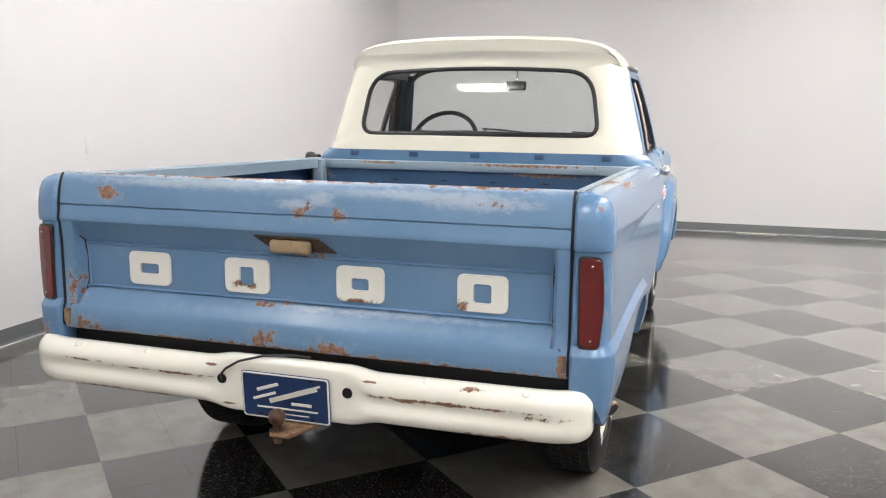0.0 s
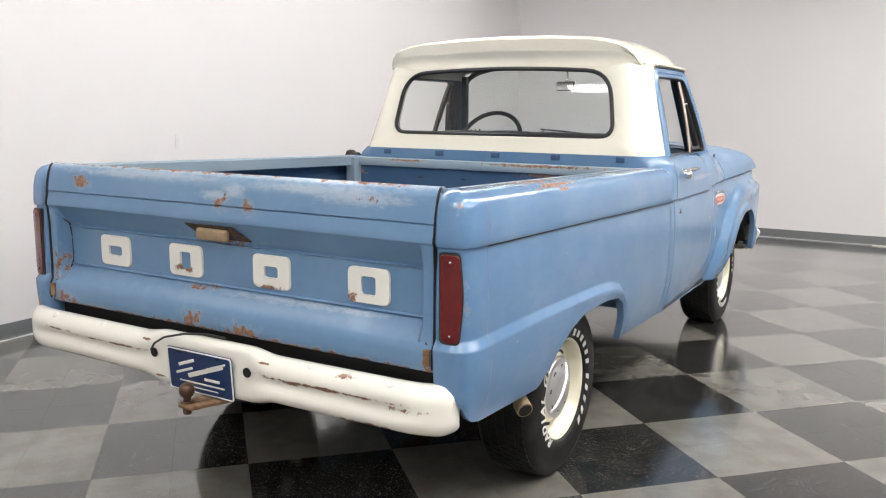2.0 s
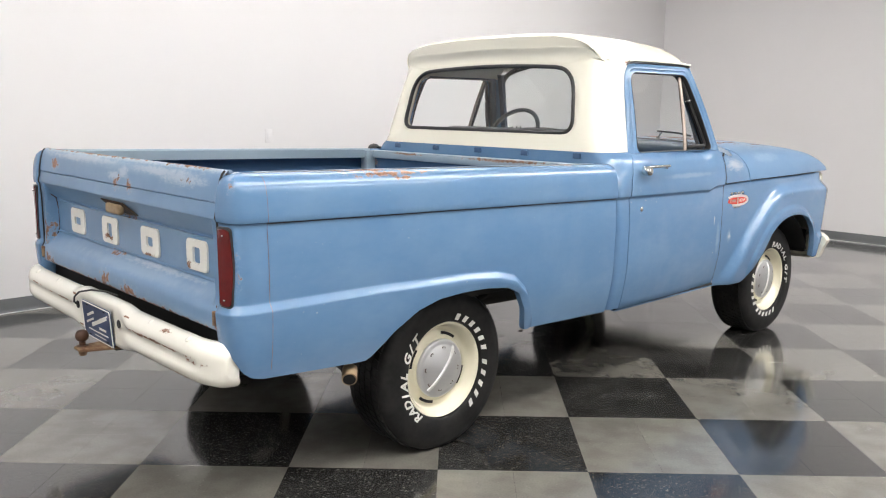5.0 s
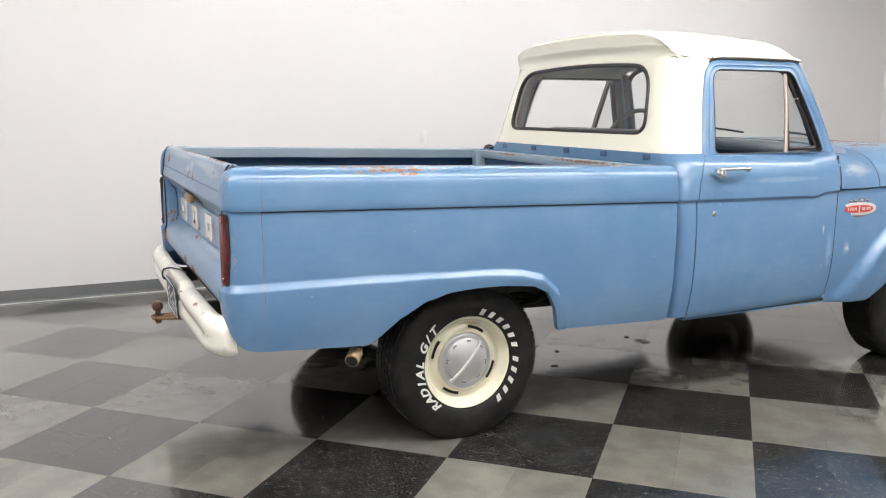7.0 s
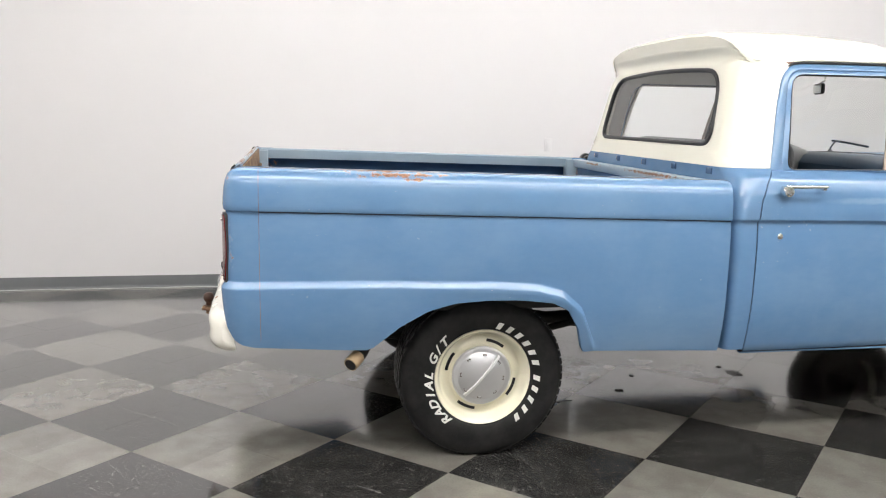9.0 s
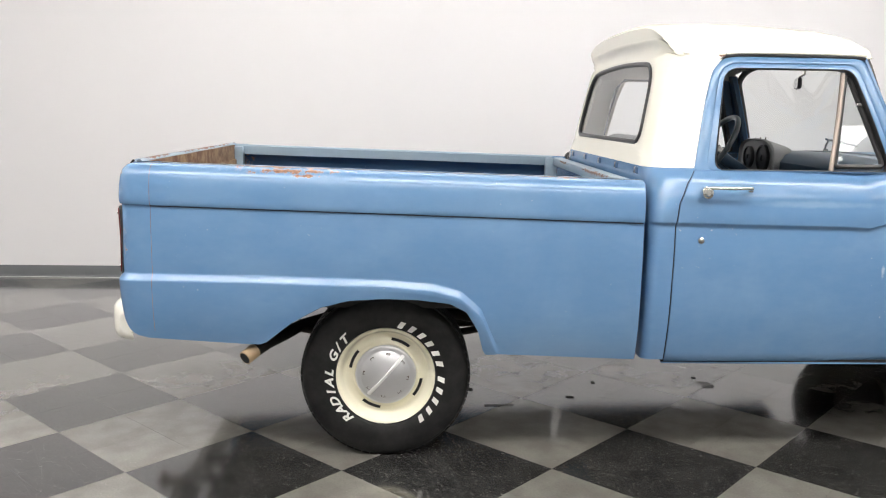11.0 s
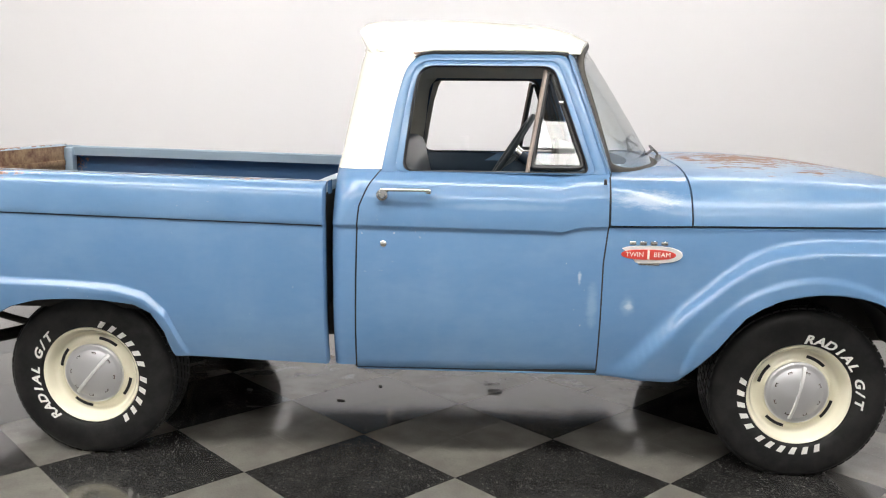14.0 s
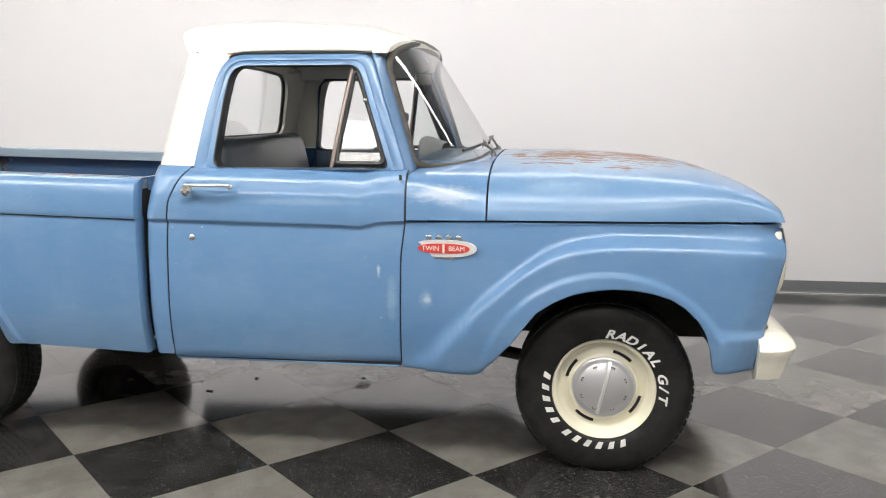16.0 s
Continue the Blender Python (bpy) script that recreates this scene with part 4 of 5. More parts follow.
def door_handle(s, door):
    x = s * 0.992
    part("door_handle", box_bm((0.016, 0.190, 0.014), (x + s * 0.024, 1.352, 1.166), 0.006, 3), chrome, door, "chrome pull handle")
    o = sheet("handle_button", lathe([(0.0, 0.030), (0.010, 0.030), (0.013, 0.026), (0.021, 0.024), (0.024, 0.018), (0.024, 0.0), (0.018, -0.02)], 24), chrome, door, "round chrome push button", 1, True, True)
    o.matrix_basis = Matrix.Translation((s * 1.000, 1.266, 1.146)) @ Matrix.Diagonal((s, 1, 1, 1))
    for y in (1.262, 1.442):
        part("handle_foot", box_bm((0.03, 0.022, 0.02), (s * 0.992, y, 1.159), 0.006), chrome, door)
    o = sheet("door_lock", lathe([(0.0, 0.009), (0.008, 0.009), (0.0125, 0.006), (0.0135, 0.0)], 20), chrome, door, "round chrome lock", 1, True, True)
    o.matrix_basis = Matrix.Translation((s * 0.976, 1.265, 0.952)) @ Matrix.Diagonal((s, 1, 1, 1))
    part("bumper_stop", box_bm((0.008, 0.012, 0.022), (s * 0.942, 2.118, 1.200), 0.002), seal, door)


for s in (1, -1):
    d = door_skin(s)
    door_frame(s, d)
    door_handle(s, d)

# Lower cab: the strip behind the doors and the back wall, in one skin round the corner.
rows = []


def cab_column(turn, side, x=None):
    """One upright of the lower cab: round the corner by `turn` (0 side, 1 back), or across the back at x."""
    col = []
    for z in belt_heights(1.1, 0.45, 1.236):
        r = 0.042 + 0.078 * soft(0.98, 1.22, z)
        o = flank(1.1, z, False) - 0.984
        t = math.pi / 2 * turn
        if x is None:
            px = 0.984 + o - r + r * math.cos(t)
            py = 1.058 + r - r * math.sin(t)
        else:
            px, py = x * (0.984 + o - r) / 0.942, 1.058
        col.append((side * px, py, z))
    return col


def cab_strip(t, s):
    col = []
    for z in belt_heights(1.1, 0.45, 1.236):
        r = 0.042 + 0.078 * soft(0.98, 1.22, z)
        y = 1.058 + r + (curve_of(DOOR_REAR, z) - 0.003 - 1.058 - r) * t
        col.append((s * flank(1.1, z, False), y, z))
    return col


for t in (1.0, 0.8, 0.6, 0.4, 0.2, 0.0):
    rows.append(cab_strip(t, 1))
for k in range(1, 10):
    rows.append(cab_column(k / 10, 1))
for x in np.linspace(0.942, -0.942, 20):
    rows.append(cab_column(1.0, 1, x))
for k in range(9, 0, -1):
    rows.append(cab_column(k / 10, -1))
for t in (0.0, 0.2, 0.4, 0.6, 0.8, 1.0):
    rows.append(cab_strip(t, -1))
cab = sheet("cab_body", rows, blue, truck, "blue lower cab panel", 1, False)
ledge = [[(x, y, z) for x in np.linspace(-0.79, 0.79, 20)] for y, z in ((1.085, 1.20), (1.080, 1.236), (1.10, 1.25), (1.16, 1.25))]
sheet("cab_ledge", ledge, blue, cab, "", 1, True)
# Tabs are coloured darker in place of the shade round them.
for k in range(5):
    part("ledge_clip", box_bm((0.05, 0.012, 0.028), (-0.70 + 0.355 * k, 1.0575, 1.214), 0.004), shaded_blue, cab, "small pressed tab")


# Roof: its height across, the plan of its rear and front edges, and the visor lip at the back.
CROWN = [(0.0, 1.864), (0.25, 1.860), (0.5, 1.846), (0.60, 1.829), (0.66, 1.812), (0.70, 1.792), (0.73, 1.763), (0.75, 1.732), (0.762, 1.706), (0.768, 1.694)]


def turn_in(a):
    return 0.118 * (1 - math.sqrt(max(0.0, 1 - (max(0.0, a - 0.648) / 0.121) ** 2)))


def y_back(a):
    return 1.120 + 0.012 * (a / 0.768) ** 2 + 0.85 * turn_in(a)


def y_front(a):
    return 2.106 - 0.093 * (a / 0.768) ** 2.6


def lip_low(a):
    return curve_of(CROWN, a) - 0.085 * (1 - 0.92 * (a / 0.768) ** 5)


PILLAR_END = [(0, 1.247), (0.40, 1.282), (0.62, 1.302), (0.80, 1.328), (0.92, 1.362), (1.0, 1.395)]


def pillar_map(q, z):
    """Point of the white upper cab: q runs from the left door (-1) over the back to the right door (1)."""
    h = (z - 1.236) / 0.464
    w, back, end, r = 0.893 - 0.122 * h, 1.056 + 0.090 * h, curve_of(PILLAR_END, h), 0.12
    flat, arc = w - r, math.pi / 2 * r
    total = flat + arc + (end - back - r)
    a = abs(q) * total
    if a < flat:
        x, y = a, back
    elif a < flat + arc:
        t = (a - flat) / r
        x, y = flat + r * math.sin(t), back + r - r * math.cos(t)
    else:
        x, y = w, back + r + (a - flat - arc)
    return (math.copysign(x, q), y, z)


def back_loop(t):
    outer = corner_loop([(-1, 1.236, 0), (1, 1.236, 0), (1, 1.70, 0), (-1, 1.70, 0)], [0.002] * 4, 7, 60)
    inner = []
    for p in corner_loop([(-0.670, 1.327, 0), (0.670, 1.327, 0), (0.618, 1.654, 0), (-0.618, 1.654, 0)], [0.080, 0.080, 0.13, 0.13], 7, 60):
        p.y += 0.028 * (1 - (p.x / 0.66) ** 2) * soft(1.45, 1.645, p.y)
        h = (p.y - 1.236) / 0.464
        w, r = 0.893 - 0.122 * h, 0.12
        total = (w - r) + math.pi / 2 * r + (curve_of(PILLAR_END, h) - 1.056 - 0.090 * h - r)
        inner.append(Vector((p.x / total, p.y, 0)))
    return [a.lerp(b2, t) for a, b2 in zip(outer, inner)]


def visor_rise(q):
    """How far the panel goes up behind the visor lip."""
    x = min(0.768, abs(pillar_map(q, 1.70)[0]))
    return max(0.0, lip_low(x) + 0.004 - 1.70) * (1 - soft(0.758, 0.768, x))


def cove(x, y, z):
    """The panel sweeps out to meet the visor lip."""
    a = min(0.768, abs(x))
    k = soft(lip_low(a) - 0.060, lip_low(a) + 0.002, z) ** 1.4 * (1 - soft(1.20, 1.25, y))
    return (x, y - k * max(0.0, y - y_back(a) - 0.006), z)


loops = []
for t, d in ((0, 0), (0.04, 0), (0.08, 0), (0.12, 0), (0.16, 0), (0.22, 0), (0.35, 0), (0.55, 0), (0.75, 0), (0.92, 0), (0.97, 0.003), (1.0, 0.014), (1.0, 0.032)):
    loops.append([cove(x, y + d, z) for x, y, z in (pillar_map(p.x, p.y + visor_rise(p.x) * soft(1.60, 1.70, p.y) * (1 - t)) for p in back_loop(t))])
cab_back = ring_sheet("cab_back_panel", loops, cream, truck, "cream upper cab panel round the rear window", 1, True)
seal_path = [(x, y + 0.005, z) for x, y, z in (pillar_map(p.x, p.y) for p in back_loop(1.0))]
tube("rear_window_seal", seal_path, 0.0115, seal, cab_back, "black rubber window seal", 8, True)
disc("rear_window", [(x, y + 0.008, z) for x, y, z in (pillar_map(p.x, p.y) for p in back_loop(1.0))], glass, cab_back, "clear rear window glass", 1, True)
inner_back = []
for t in (1.0, 0.8, 0.5, 0.2, 0.03):
    inner_back.append([(x * (0.975 + 0.02 * t), y + 0.034, 1.5 + (z - 1.5) * (1 - 0.01 * t)) for x, y, z in (pillar_map(p.x, p.y) for p in back_loop(t))])
ring_sheet("inner_back_panel", inner_back, headliner, cab_back, "dull cream inner panel", 1, False)

# Roof: crowned skin with a visor lip at the back and a drip rail.
cx = [0.0, 0.125, 0.25, 0.375, 0.5, 0.55, 0.60, 0.63, 0.66, 0.68, 0.70, 0.715, 0.73, 0.74, 0.75, 0.756, 0.762, 0.768]
xs = [-c for c in cx[:0:-1]] + cx


def roof_row(drop, y_of, pull=1.0):
    return [(x * pull, y_of(abs(x)), max(1.690, curve_of(CROWN, abs(x)) - drop * (1 - 0.3 * (abs(x) / 0.768)))) for x in xs]


rows = [[(x * 0.985, 1.165 + turn_in(abs(x)) * 0.8, curve_of(CROWN, abs(x)) - 0.083 * (1 - 0.92 * (abs(x) / 0.768) ** 5)) for x in xs],
        [(x * 0.995, y_back(abs(x)) + 0.008, lip_low(abs(x))) for x in xs],
        [(x, y_back(abs(x)) + 0.003, curve_of(CROWN, abs(x)) - 0.054 * (1 - 0.95 * (abs(x) / 0.768) ** 5)) for x in xs],
        roof_row(0.030, lambda a: y_back(a)), roof_row(0.017, lambda a: y_back(a) + 0.012), roof_row(0.010, lambda a: y_back(a) + 0.03)]
for f in (0.08, 0.16, 0.28, 0.4, 0.52, 0.64, 0.74, 0.82, 0.88, 0.93, 0.965, 0.985, 1.0):
    drop = 0.006 * (1 - soft(0.0, 0.35, f)) + 0.030 * soft(0.35, 0.9, f) + 0.050 * soft(0.74, 1.0, f) ** 1.5 + 0.026 * soft(0.93, 1.0, f)
    rows.append(roof_row(drop, lambda a, f=f: y_back(a) + (y_front(a) - y_back(a)) * f))
rows.append([(x * 0.985, y_front(abs(x)) - 0.004, 1.752 - 0.064 * (abs(x) / 0.768) ** 2) for x in xs])
rows.append([(x * 0.96, y_front(abs(x)) - 0.03, 1.750 - 0.064 * (abs(x) / 0.768) ** 2) for x in xs])
roof = sheet("roof", rows, cream, truck, "cream steel roof with a visor lip at the back", 1, True, False, 32)
for s in (1, -1):
    rail = [(0.772, y, z) for y, z in ((1.345, 1.648), (1.362, 1.672), (1.39, 1.688), (1.44, 1.694), (1.6, 1.695), (1.8, 1.694), (1.92, 1.692), (1.975, 1.688))]
    tube("drip_rail", rail, 0.006, seal, roof, "dark gap under the drip rail", 8, False, s)
    rail = [(0.778, y, z + 0.011) for _, y, z in rail[2:]]
    tube("drip_edge", rail, 0.006, cream, roof, "", 8, False, s)
lining = [[(x * 0.95, y, curve_of(CROWN, abs(x)) - 0.05) for x in xs] for y in (1.19, 1.5, 1.8, 2.0)]
sheet("headliner", lining, headliner, roof, "dull cream headliner", 1, False)


# Windscreen on a curved surface: a across (-1 to 1), b up (0 to 1).
def screen_point(a, b2):
    x = a * (0.798 - 0.086 * b2)
    low = 2.395 - 0.252 * abs(a) ** 5.5
    high = 2.078 - 0.071 * abs(a) ** 4
    z0, z1 = 1.250 - 0.032 * abs(a) ** 2.5, 1.766 - 0.094 * abs(a) ** 3
    return (x, low + (high - low) * b2 + 0.004 * math.sin(math.pi * b2), z0 + (z1 - z0) * b2)


edge = corner_loop([(-0.995, 0.0, 0), (0.995, 0.0, 0), (0.995, 1.0, 0), (-0.995, 1.0, 0)], [0.11, 0.11, 0.15, 0.15], 9, 18)
seal_line = [(x * 1.006, y + 0.004, z + 0.002) for x, y, z in (screen_point(p.x, p.y) for p in edge)]
screen = tube("windscreen_seal", seal_line, 0.0168, seal_grey, truck, "weathered grey windscreen rubber", 10, True)
rows = []
for k in range(17):
    b2 = k / 16
    rows.append([screen_point(a * (0.985 if 0.03 < b2 < 0.97 else 0.95), b2) for a in np.linspace(-1, 1, 31)])
sheet("windscreen_glass", rows, glass, screen, "clear windscreen glass", 1, True)
for s in (1, -1):
    rows = []
    for k in range(12):
        b2 = k / 11
        x, y, z = screen_point(0.985, b2)
        zz = 1.215 + (1.69 - 1.215) * b2
        yy = 2.128 + (1.972 - 2.128) * (zz - 1.224) / 0.466
        xx = frame_x(zz)
        rows.append([(xx - 0.03, yy - 0.004, zz), (xx - 0.001, yy + 0.001, zz), (xx + 0.002, yy + 0.010, zz), (xx * 0.6 + x * 0.4 + 0.006, yy * 0.5 + y * 0.5 + 0.005, zz * 0.5 + z * 0.5), (x + 0.006, y + 0.002, z), (x - 0.01, y - 0.01, z), (x - 0.025, y - 0.02, z)])
    sheet("windscreen_pillar", rows, blue, truck, "blue windscreen pillar", s, False, False, 60)
    rows = []
    for k in range(12):
        b2 = k / 11
        x, y, z = screen_point(0.985, b2)
        rows.append([(x - 0.012, y - 0.01, z), (x - 0.018, y - 0.02, z), (x - 0.018, y - 0.04, z), (x + 0.01, y - 0.05, z)])
    sheet("inner_pillar", rows, dash_blue, screen, "dark blue inner pillar", s, False)

# Cowl and bonnet share one cross section; bonnet drops to the nose.
SECTION = [(0.0, 1.0), (0.2, 0.99), (0.4, 0.965), (0.55, 0.93), (0.66, 0.885), (0.74, 0.825), (0.80, 0.75), (0.845, 0.66), (0.88, 0.55), (0.905, 0.42), (0.924, 0.28), (0.936, 0.14), (0.942, 0.0)]
SPINE = [(2.13, 1.262), (2.46, 1.266), (2.8, 1.267), (3.05, 1.252), (3.25, 1.227), (3.40, 1.197), (3.50, 1.159), (3.56, 1.126), (3.59, 1.097), (3.60, 1.060)]


def section_row(y, zs, low, nose=0.0):
    out = []
    for f, h in [(-a, b2) for a, b2 in SECTION[:0:-1]] + SECTION:
        x = f * curve_of(WIDE, y) / 0.944
        z = low + (zs - low) * h ** (1 - 0.62 * soft(2.85, 3.5, y))
        out.append((x, y - nose * (abs(f) / 0.94) ** 3, z))
    return out


def shoulder(row):
    """Widens the cowl's section to the door's shoulder where the two meet."""
    out = []
    for x, y, z in row:
        k = (1 - soft(2.14, 2.46, y)) * (1 - soft(1.19, 1.262, z))
        out.append((math.copysign(abs(x) + k * (flank(y, min(z, 1.23), False) - abs(x)), x), y, z))
    return out


rows = [shoulder(section_row(y, curve_of(SPINE, y), curve_of(BELT, y) + 0.006)) for y in np.linspace(2.1425, 2.453, 15)]
cowl = sheet("cowl", rows, blue, truck, "blue cowl panel with a faded patch", 1, False)
rows = [[(x, y, z - 0.02) for x, y, z in section_row(2.460, 1.266, 1.037)]]
for y in (2.460, 2.47, 2.52, 2.6, 2.7, 2.8, 2.9, 3.0, 3.1, 3.2, 3.3, 3.38, 3.45, 3.50, 3.54, 3.57, 3.59, 3.60):
    rows.append(section_row(y, curve_of(SPINE, y), curve_of(BELT, y) + 0.007, 0.030 * soft(3.0, 3.6, y)))
rows.append([(x * 0.99, y - 0.03, z - 0.003) for x, y, z in rows[-1]])
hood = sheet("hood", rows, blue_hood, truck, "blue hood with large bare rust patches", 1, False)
part("hood_gap", box_bm((1.70, 0.07, 0.026), (0, 3.530, 1.034), 0.0), black, hood, "dark gap under the hood")
part("hood_gap", box_bm((1.84, 1.18, 0.03), (0, 2.81, 1.034), 0.0), black, hood, "dark gap under the hood")


def fender(s):
    rows = []
    ys = sorted(set(np.round(np.concatenate([np.linspace(2.142, 3.575, 60), np.linspace(2.40, 2.66, 20), np.linspace(3.2, 3.36, 24)]), 4)))
    for y in ys:
        zb, zl = curve_of(FENDER_LOW, y), curve_of(BELT, y) - 0.006
        zs = [zb + (zl - zb) * k / 44 for k in range(45)]
        back = [curve_of(DOOR_FRONT, z) + 0.003 - 2.142 if y < 2.2 else 0.0 for z in zs]
        col = [(flank(y, z), y + d * (1 - (y - 2.142) / 0.058 if y < 2.2 else 0), z) for z, d in zip(zs, back)]
        x, yy, z = col[0]
        col = [(x - 0.035, yy, z + 0.004), (x - 0.005, yy, z - 0.003)] + col
        x, yy, z = col[-1]
        col += [(x - 0.004, yy, z + 0.003), (x - 0.03, yy, z + 0.003)]
        # Leaning front edge.
        lean = soft(3.35, 3.575, y)
        col = [(a, b2 + lean * (-0.095 * min(1.0, max(0.0, (0.95 - c) / 0.45)) - 0.016 * soft(0.95, 1.03, c)), c) for a, b2, c in col]
        rows.append(col)
    last = rows[-1]
    rows.append([(x - 0.012, y + 0.012, z) for x, y, z in last])
    rows.append([(x - 0.05, y + 0.012, z) for x, y, z in last])
    f = sheet("front_fender", rows, blue, truck, "blue front fender with a flared wheel arch", s, True, False, 60)
    liner = []
    for k in range(19):
        t = radians(-12 + 204 * k / 18)
        liner.append([(x, 2.93 + 0.455 * math.cos(t), 0.345 + 0.455 * math.sin(t)) for x in (0.925, 0.8, 0.58)])
    sheet("wheel_liner", liner[3:16], black, f, "black inner wheel arch", s, True)
    return f


fender(1)
fender(-1)


# Emblem on each fender: chrome oval with red enamel.
def emblem(s):
    base = new("fender_emblem")
    base.parent = truck
    base.matrix_basis = Matrix.Translation((s * 0.9445, 2.291, 0.924)) @ Matrix.Rotation(radians(90 * s - s * 2.2), 4, "Z")
    def oval(w, h, flat):
        return [(w * math.copysign(abs(math.cos(t)) ** flat, math.cos(t)), h * math.copysign(abs(math.sin(t)) ** 0.9, math.sin(t))) for t in (2 * math.pi * k / 40 for k in range(40))]
    body = slab("emblem_frame", oval(0.130, 0.034, 0.75), 0.008, polished, base, "chrome oval frame")
    slab("emblem_field", oval(0.104, 0.020, 0.75), 0.0112, red, base, "red enamel field")
    part("emblem_foot", box_bm((0.09, 0.008, 0.014), (0, -0.005, -0.036), 0.003), chrome, base)
    for k in range(4):
        part("crest_bar", box_bm((0.026, 0.008, 0.015), (-0.06 + 0.04 * k, -0.005, 0.044), 0.003), chrome, base, "small chrome bar")
    part("centre_bar", box_bm((0.008, 0.004, 0.036), (0, -0.0135, 0), 0.001), white, base)
    for word, x in (("TWIN", -0.052), ("BEAM", 0.052)):
        c = bpy.data.curves.new("word", "FONT")
        c.body, c.size, c.align_x, c.align_y, c.extrude = word, 0.026, "CENTER", "CENTER", 0.0006
        tmp = new("word", c)
        me = bpy.data.meshes.new_from_object(tmp.evaluated_get(bpy.context.evaluated_depsgraph_get()))
        bpy.data.objects.remove(tmp)
        me.materials.clear()
        me.materials.append(white)
        o = new("word", me)
        o.parent = base
        o.matrix_basis = pose(x, -0.0132, 0, 90, 0, 0)
        o["label"] = "white enamel letters"


emblem(1)
emblem(-1)

# Front: grille panel, headlamps, bumper.
rows = [[(x, 3.594 + dy - 0.022 * (abs(x) / 0.9) ** 4 - 0.085 * min(1.0, max(0.0, (0.95 - z) / 0.45)), z) for x in np.linspace(-0.90, 0.90, 21)] for dy, z in ((-0.03, 1.03), (0.0, 1.02), (0.012, 0.97), (0.014, 0.80), (0.010, 0.64), (-0.02, 0.60))]
grille = sheet("grille", rows, cream, truck, "cream grille panel with slots", 1, True)
for k in range(9):
    part("grille_slot", box_bm((0.11, 0.012, 0.14), (-0.52 + 0.13 * k, 3.600, 0.86), 0.01), black, grille, "dark grille slot")
for s in (1, -1):
    ring = sheet("headlamp", lathe([(0.10, -0.02), (0.118, -0.01), (0.116, 0.012), (0.10, 0.02), (0.092, 0.012)], 32, "y"), cream, truck, "round headlamp in a cream ring", 1, False, True)
    ring.location = (s * 0.745, 3.585, 0.86)
    sheet("headlamp_glass", lathe([(0.092, 0.010), (0.07, 0.026), (0.04, 0.036), (0.0, 0.040)], 32, "y"), steel, ring, "pale headlamp lens", 1, False, True)
    part("parking_lamp", box_bm((0.06, 0.04, 0.05), (s * 0.868, 3.553, 0.985), 0.012), cream, truck, "small pale corner lamp")
FB = [(-0.05, 0.640), (-0.02, 0.635), (0.02, 0.616), (0.045, 0.592), (0.055, 0.572), (0.052, 0.552), (0.040, 0.530), (0.030, 0.505), (0.022, 0.468), (0.008, 0.432), (-0.03, 0.42), (-0.05, 0.42)]
rows = []
half = [(0.945, 3.493, 1.0, 0.0)] + [(0.87 + 0.075 * math.cos(t), 3.522 + 0.075 * math.sin(t), math.cos(t), math.sin(t)) for t in (radians(90 * k / 9) for k in range(10))] + [(x, 3.607 - 0.010 * (x / 0.87) ** 2, 0.0, 1.0) for x in (0.7, 0.45, 0.2)]
for x, y, nx, ny in half + [(0.0, 3.609, 0.0, 1.0)] + [(-x, y, -nx, ny) for x, y, nx, ny in half[::-1]]:
    low = 0.018 * soft(0.80, 0.95, abs(x))
    rows.append([(x + nx * d, y + ny * d, z + low * (0.5 - (z - 0.42) / 0.22) * 1.6) for d, z in FB])
rows = rows[::-1]
front_bumper = sheet("front_bumper", rows, cream, truck, "cream-painted steel front bumper", 1, False)
for e, s in ((rows[0], -1), (rows[-1], 1)):
    link_mesh("bumper_end", e, [tuple(range(len(e)))[::-s]], cream, front_bumper, "", 60)
part("valance", box_bm((1.70, 0.04, 0.16), (0, 3.50, 0.55), 0.01), under, truck)


# ---- wheels ----
def arc_word(word, size, radius, start, step, x, flip=1):
    """Letters set round the tyre, each one turned outwards; start and step in degrees clockwise from the top."""
    verts, faces = [], []
    c = bpy.data.curves.new("letter", "FONT")
    c.size, c.align_x, c.align_y, c.extrude, c.offset, c.shear = size, "CENTER", "CENTER", 0.0008, 0.0016, 0.30
    tmp = new("letter", c)
    for k, ch in enumerate(word):
        c.body = ch
        bpy.context.view_layer.update()
        me = bpy.data.meshes.new_from_object(tmp.evaluated_get(bpy.context.evaluated_depsgraph_get()))
        t = radians(start + step * k)
        m = Matrix(((0, 0, 1, x), (math.cos(t), math.sin(t), 0, math.sin(t) * radius), (-math.sin(t), math.cos(t), 0, math.cos(t) * radius), (0, 0, 0, 1)))
        off = len(verts)
        verts += [m @ Vector((v.co.x * 1.22, v.co.y, v.co.z)) for v in me.vertices]
        faces += [[off + i for i in p.vertices] for p in me.polygons]
        bpy.data.meshes.remove(me)
    bpy.data.objects.remove(tmp)
    return verts, faces


def arc_bars(count, width, high, radius, start, step, x, slant=0.0):
    verts, faces = [], []
    for k in range(count):
        off = len(verts)
        t0 = radians(start + step * k)
        half = width / radius / 2
        pts = []
        for xx in (x - 0.001, x + 0.0015):
            for rr in (radius - high / 2, radius + high / 2):
                for tt in (t0 - half + slant * (rr - radius), t0 + half + slant * (rr - radius)):
                    pts.append((xx, math.sin(tt) * rr, math.cos(tt) * rr))
        verts += pts
        faces += [[off + i for i in f] for f in ((4, 5, 7, 6), (0, 2, 3, 1), (0, 1, 5, 4), (2, 6, 7, 3), (0, 4, 6, 2), (1, 3, 7, 5))]
    return verts, faces


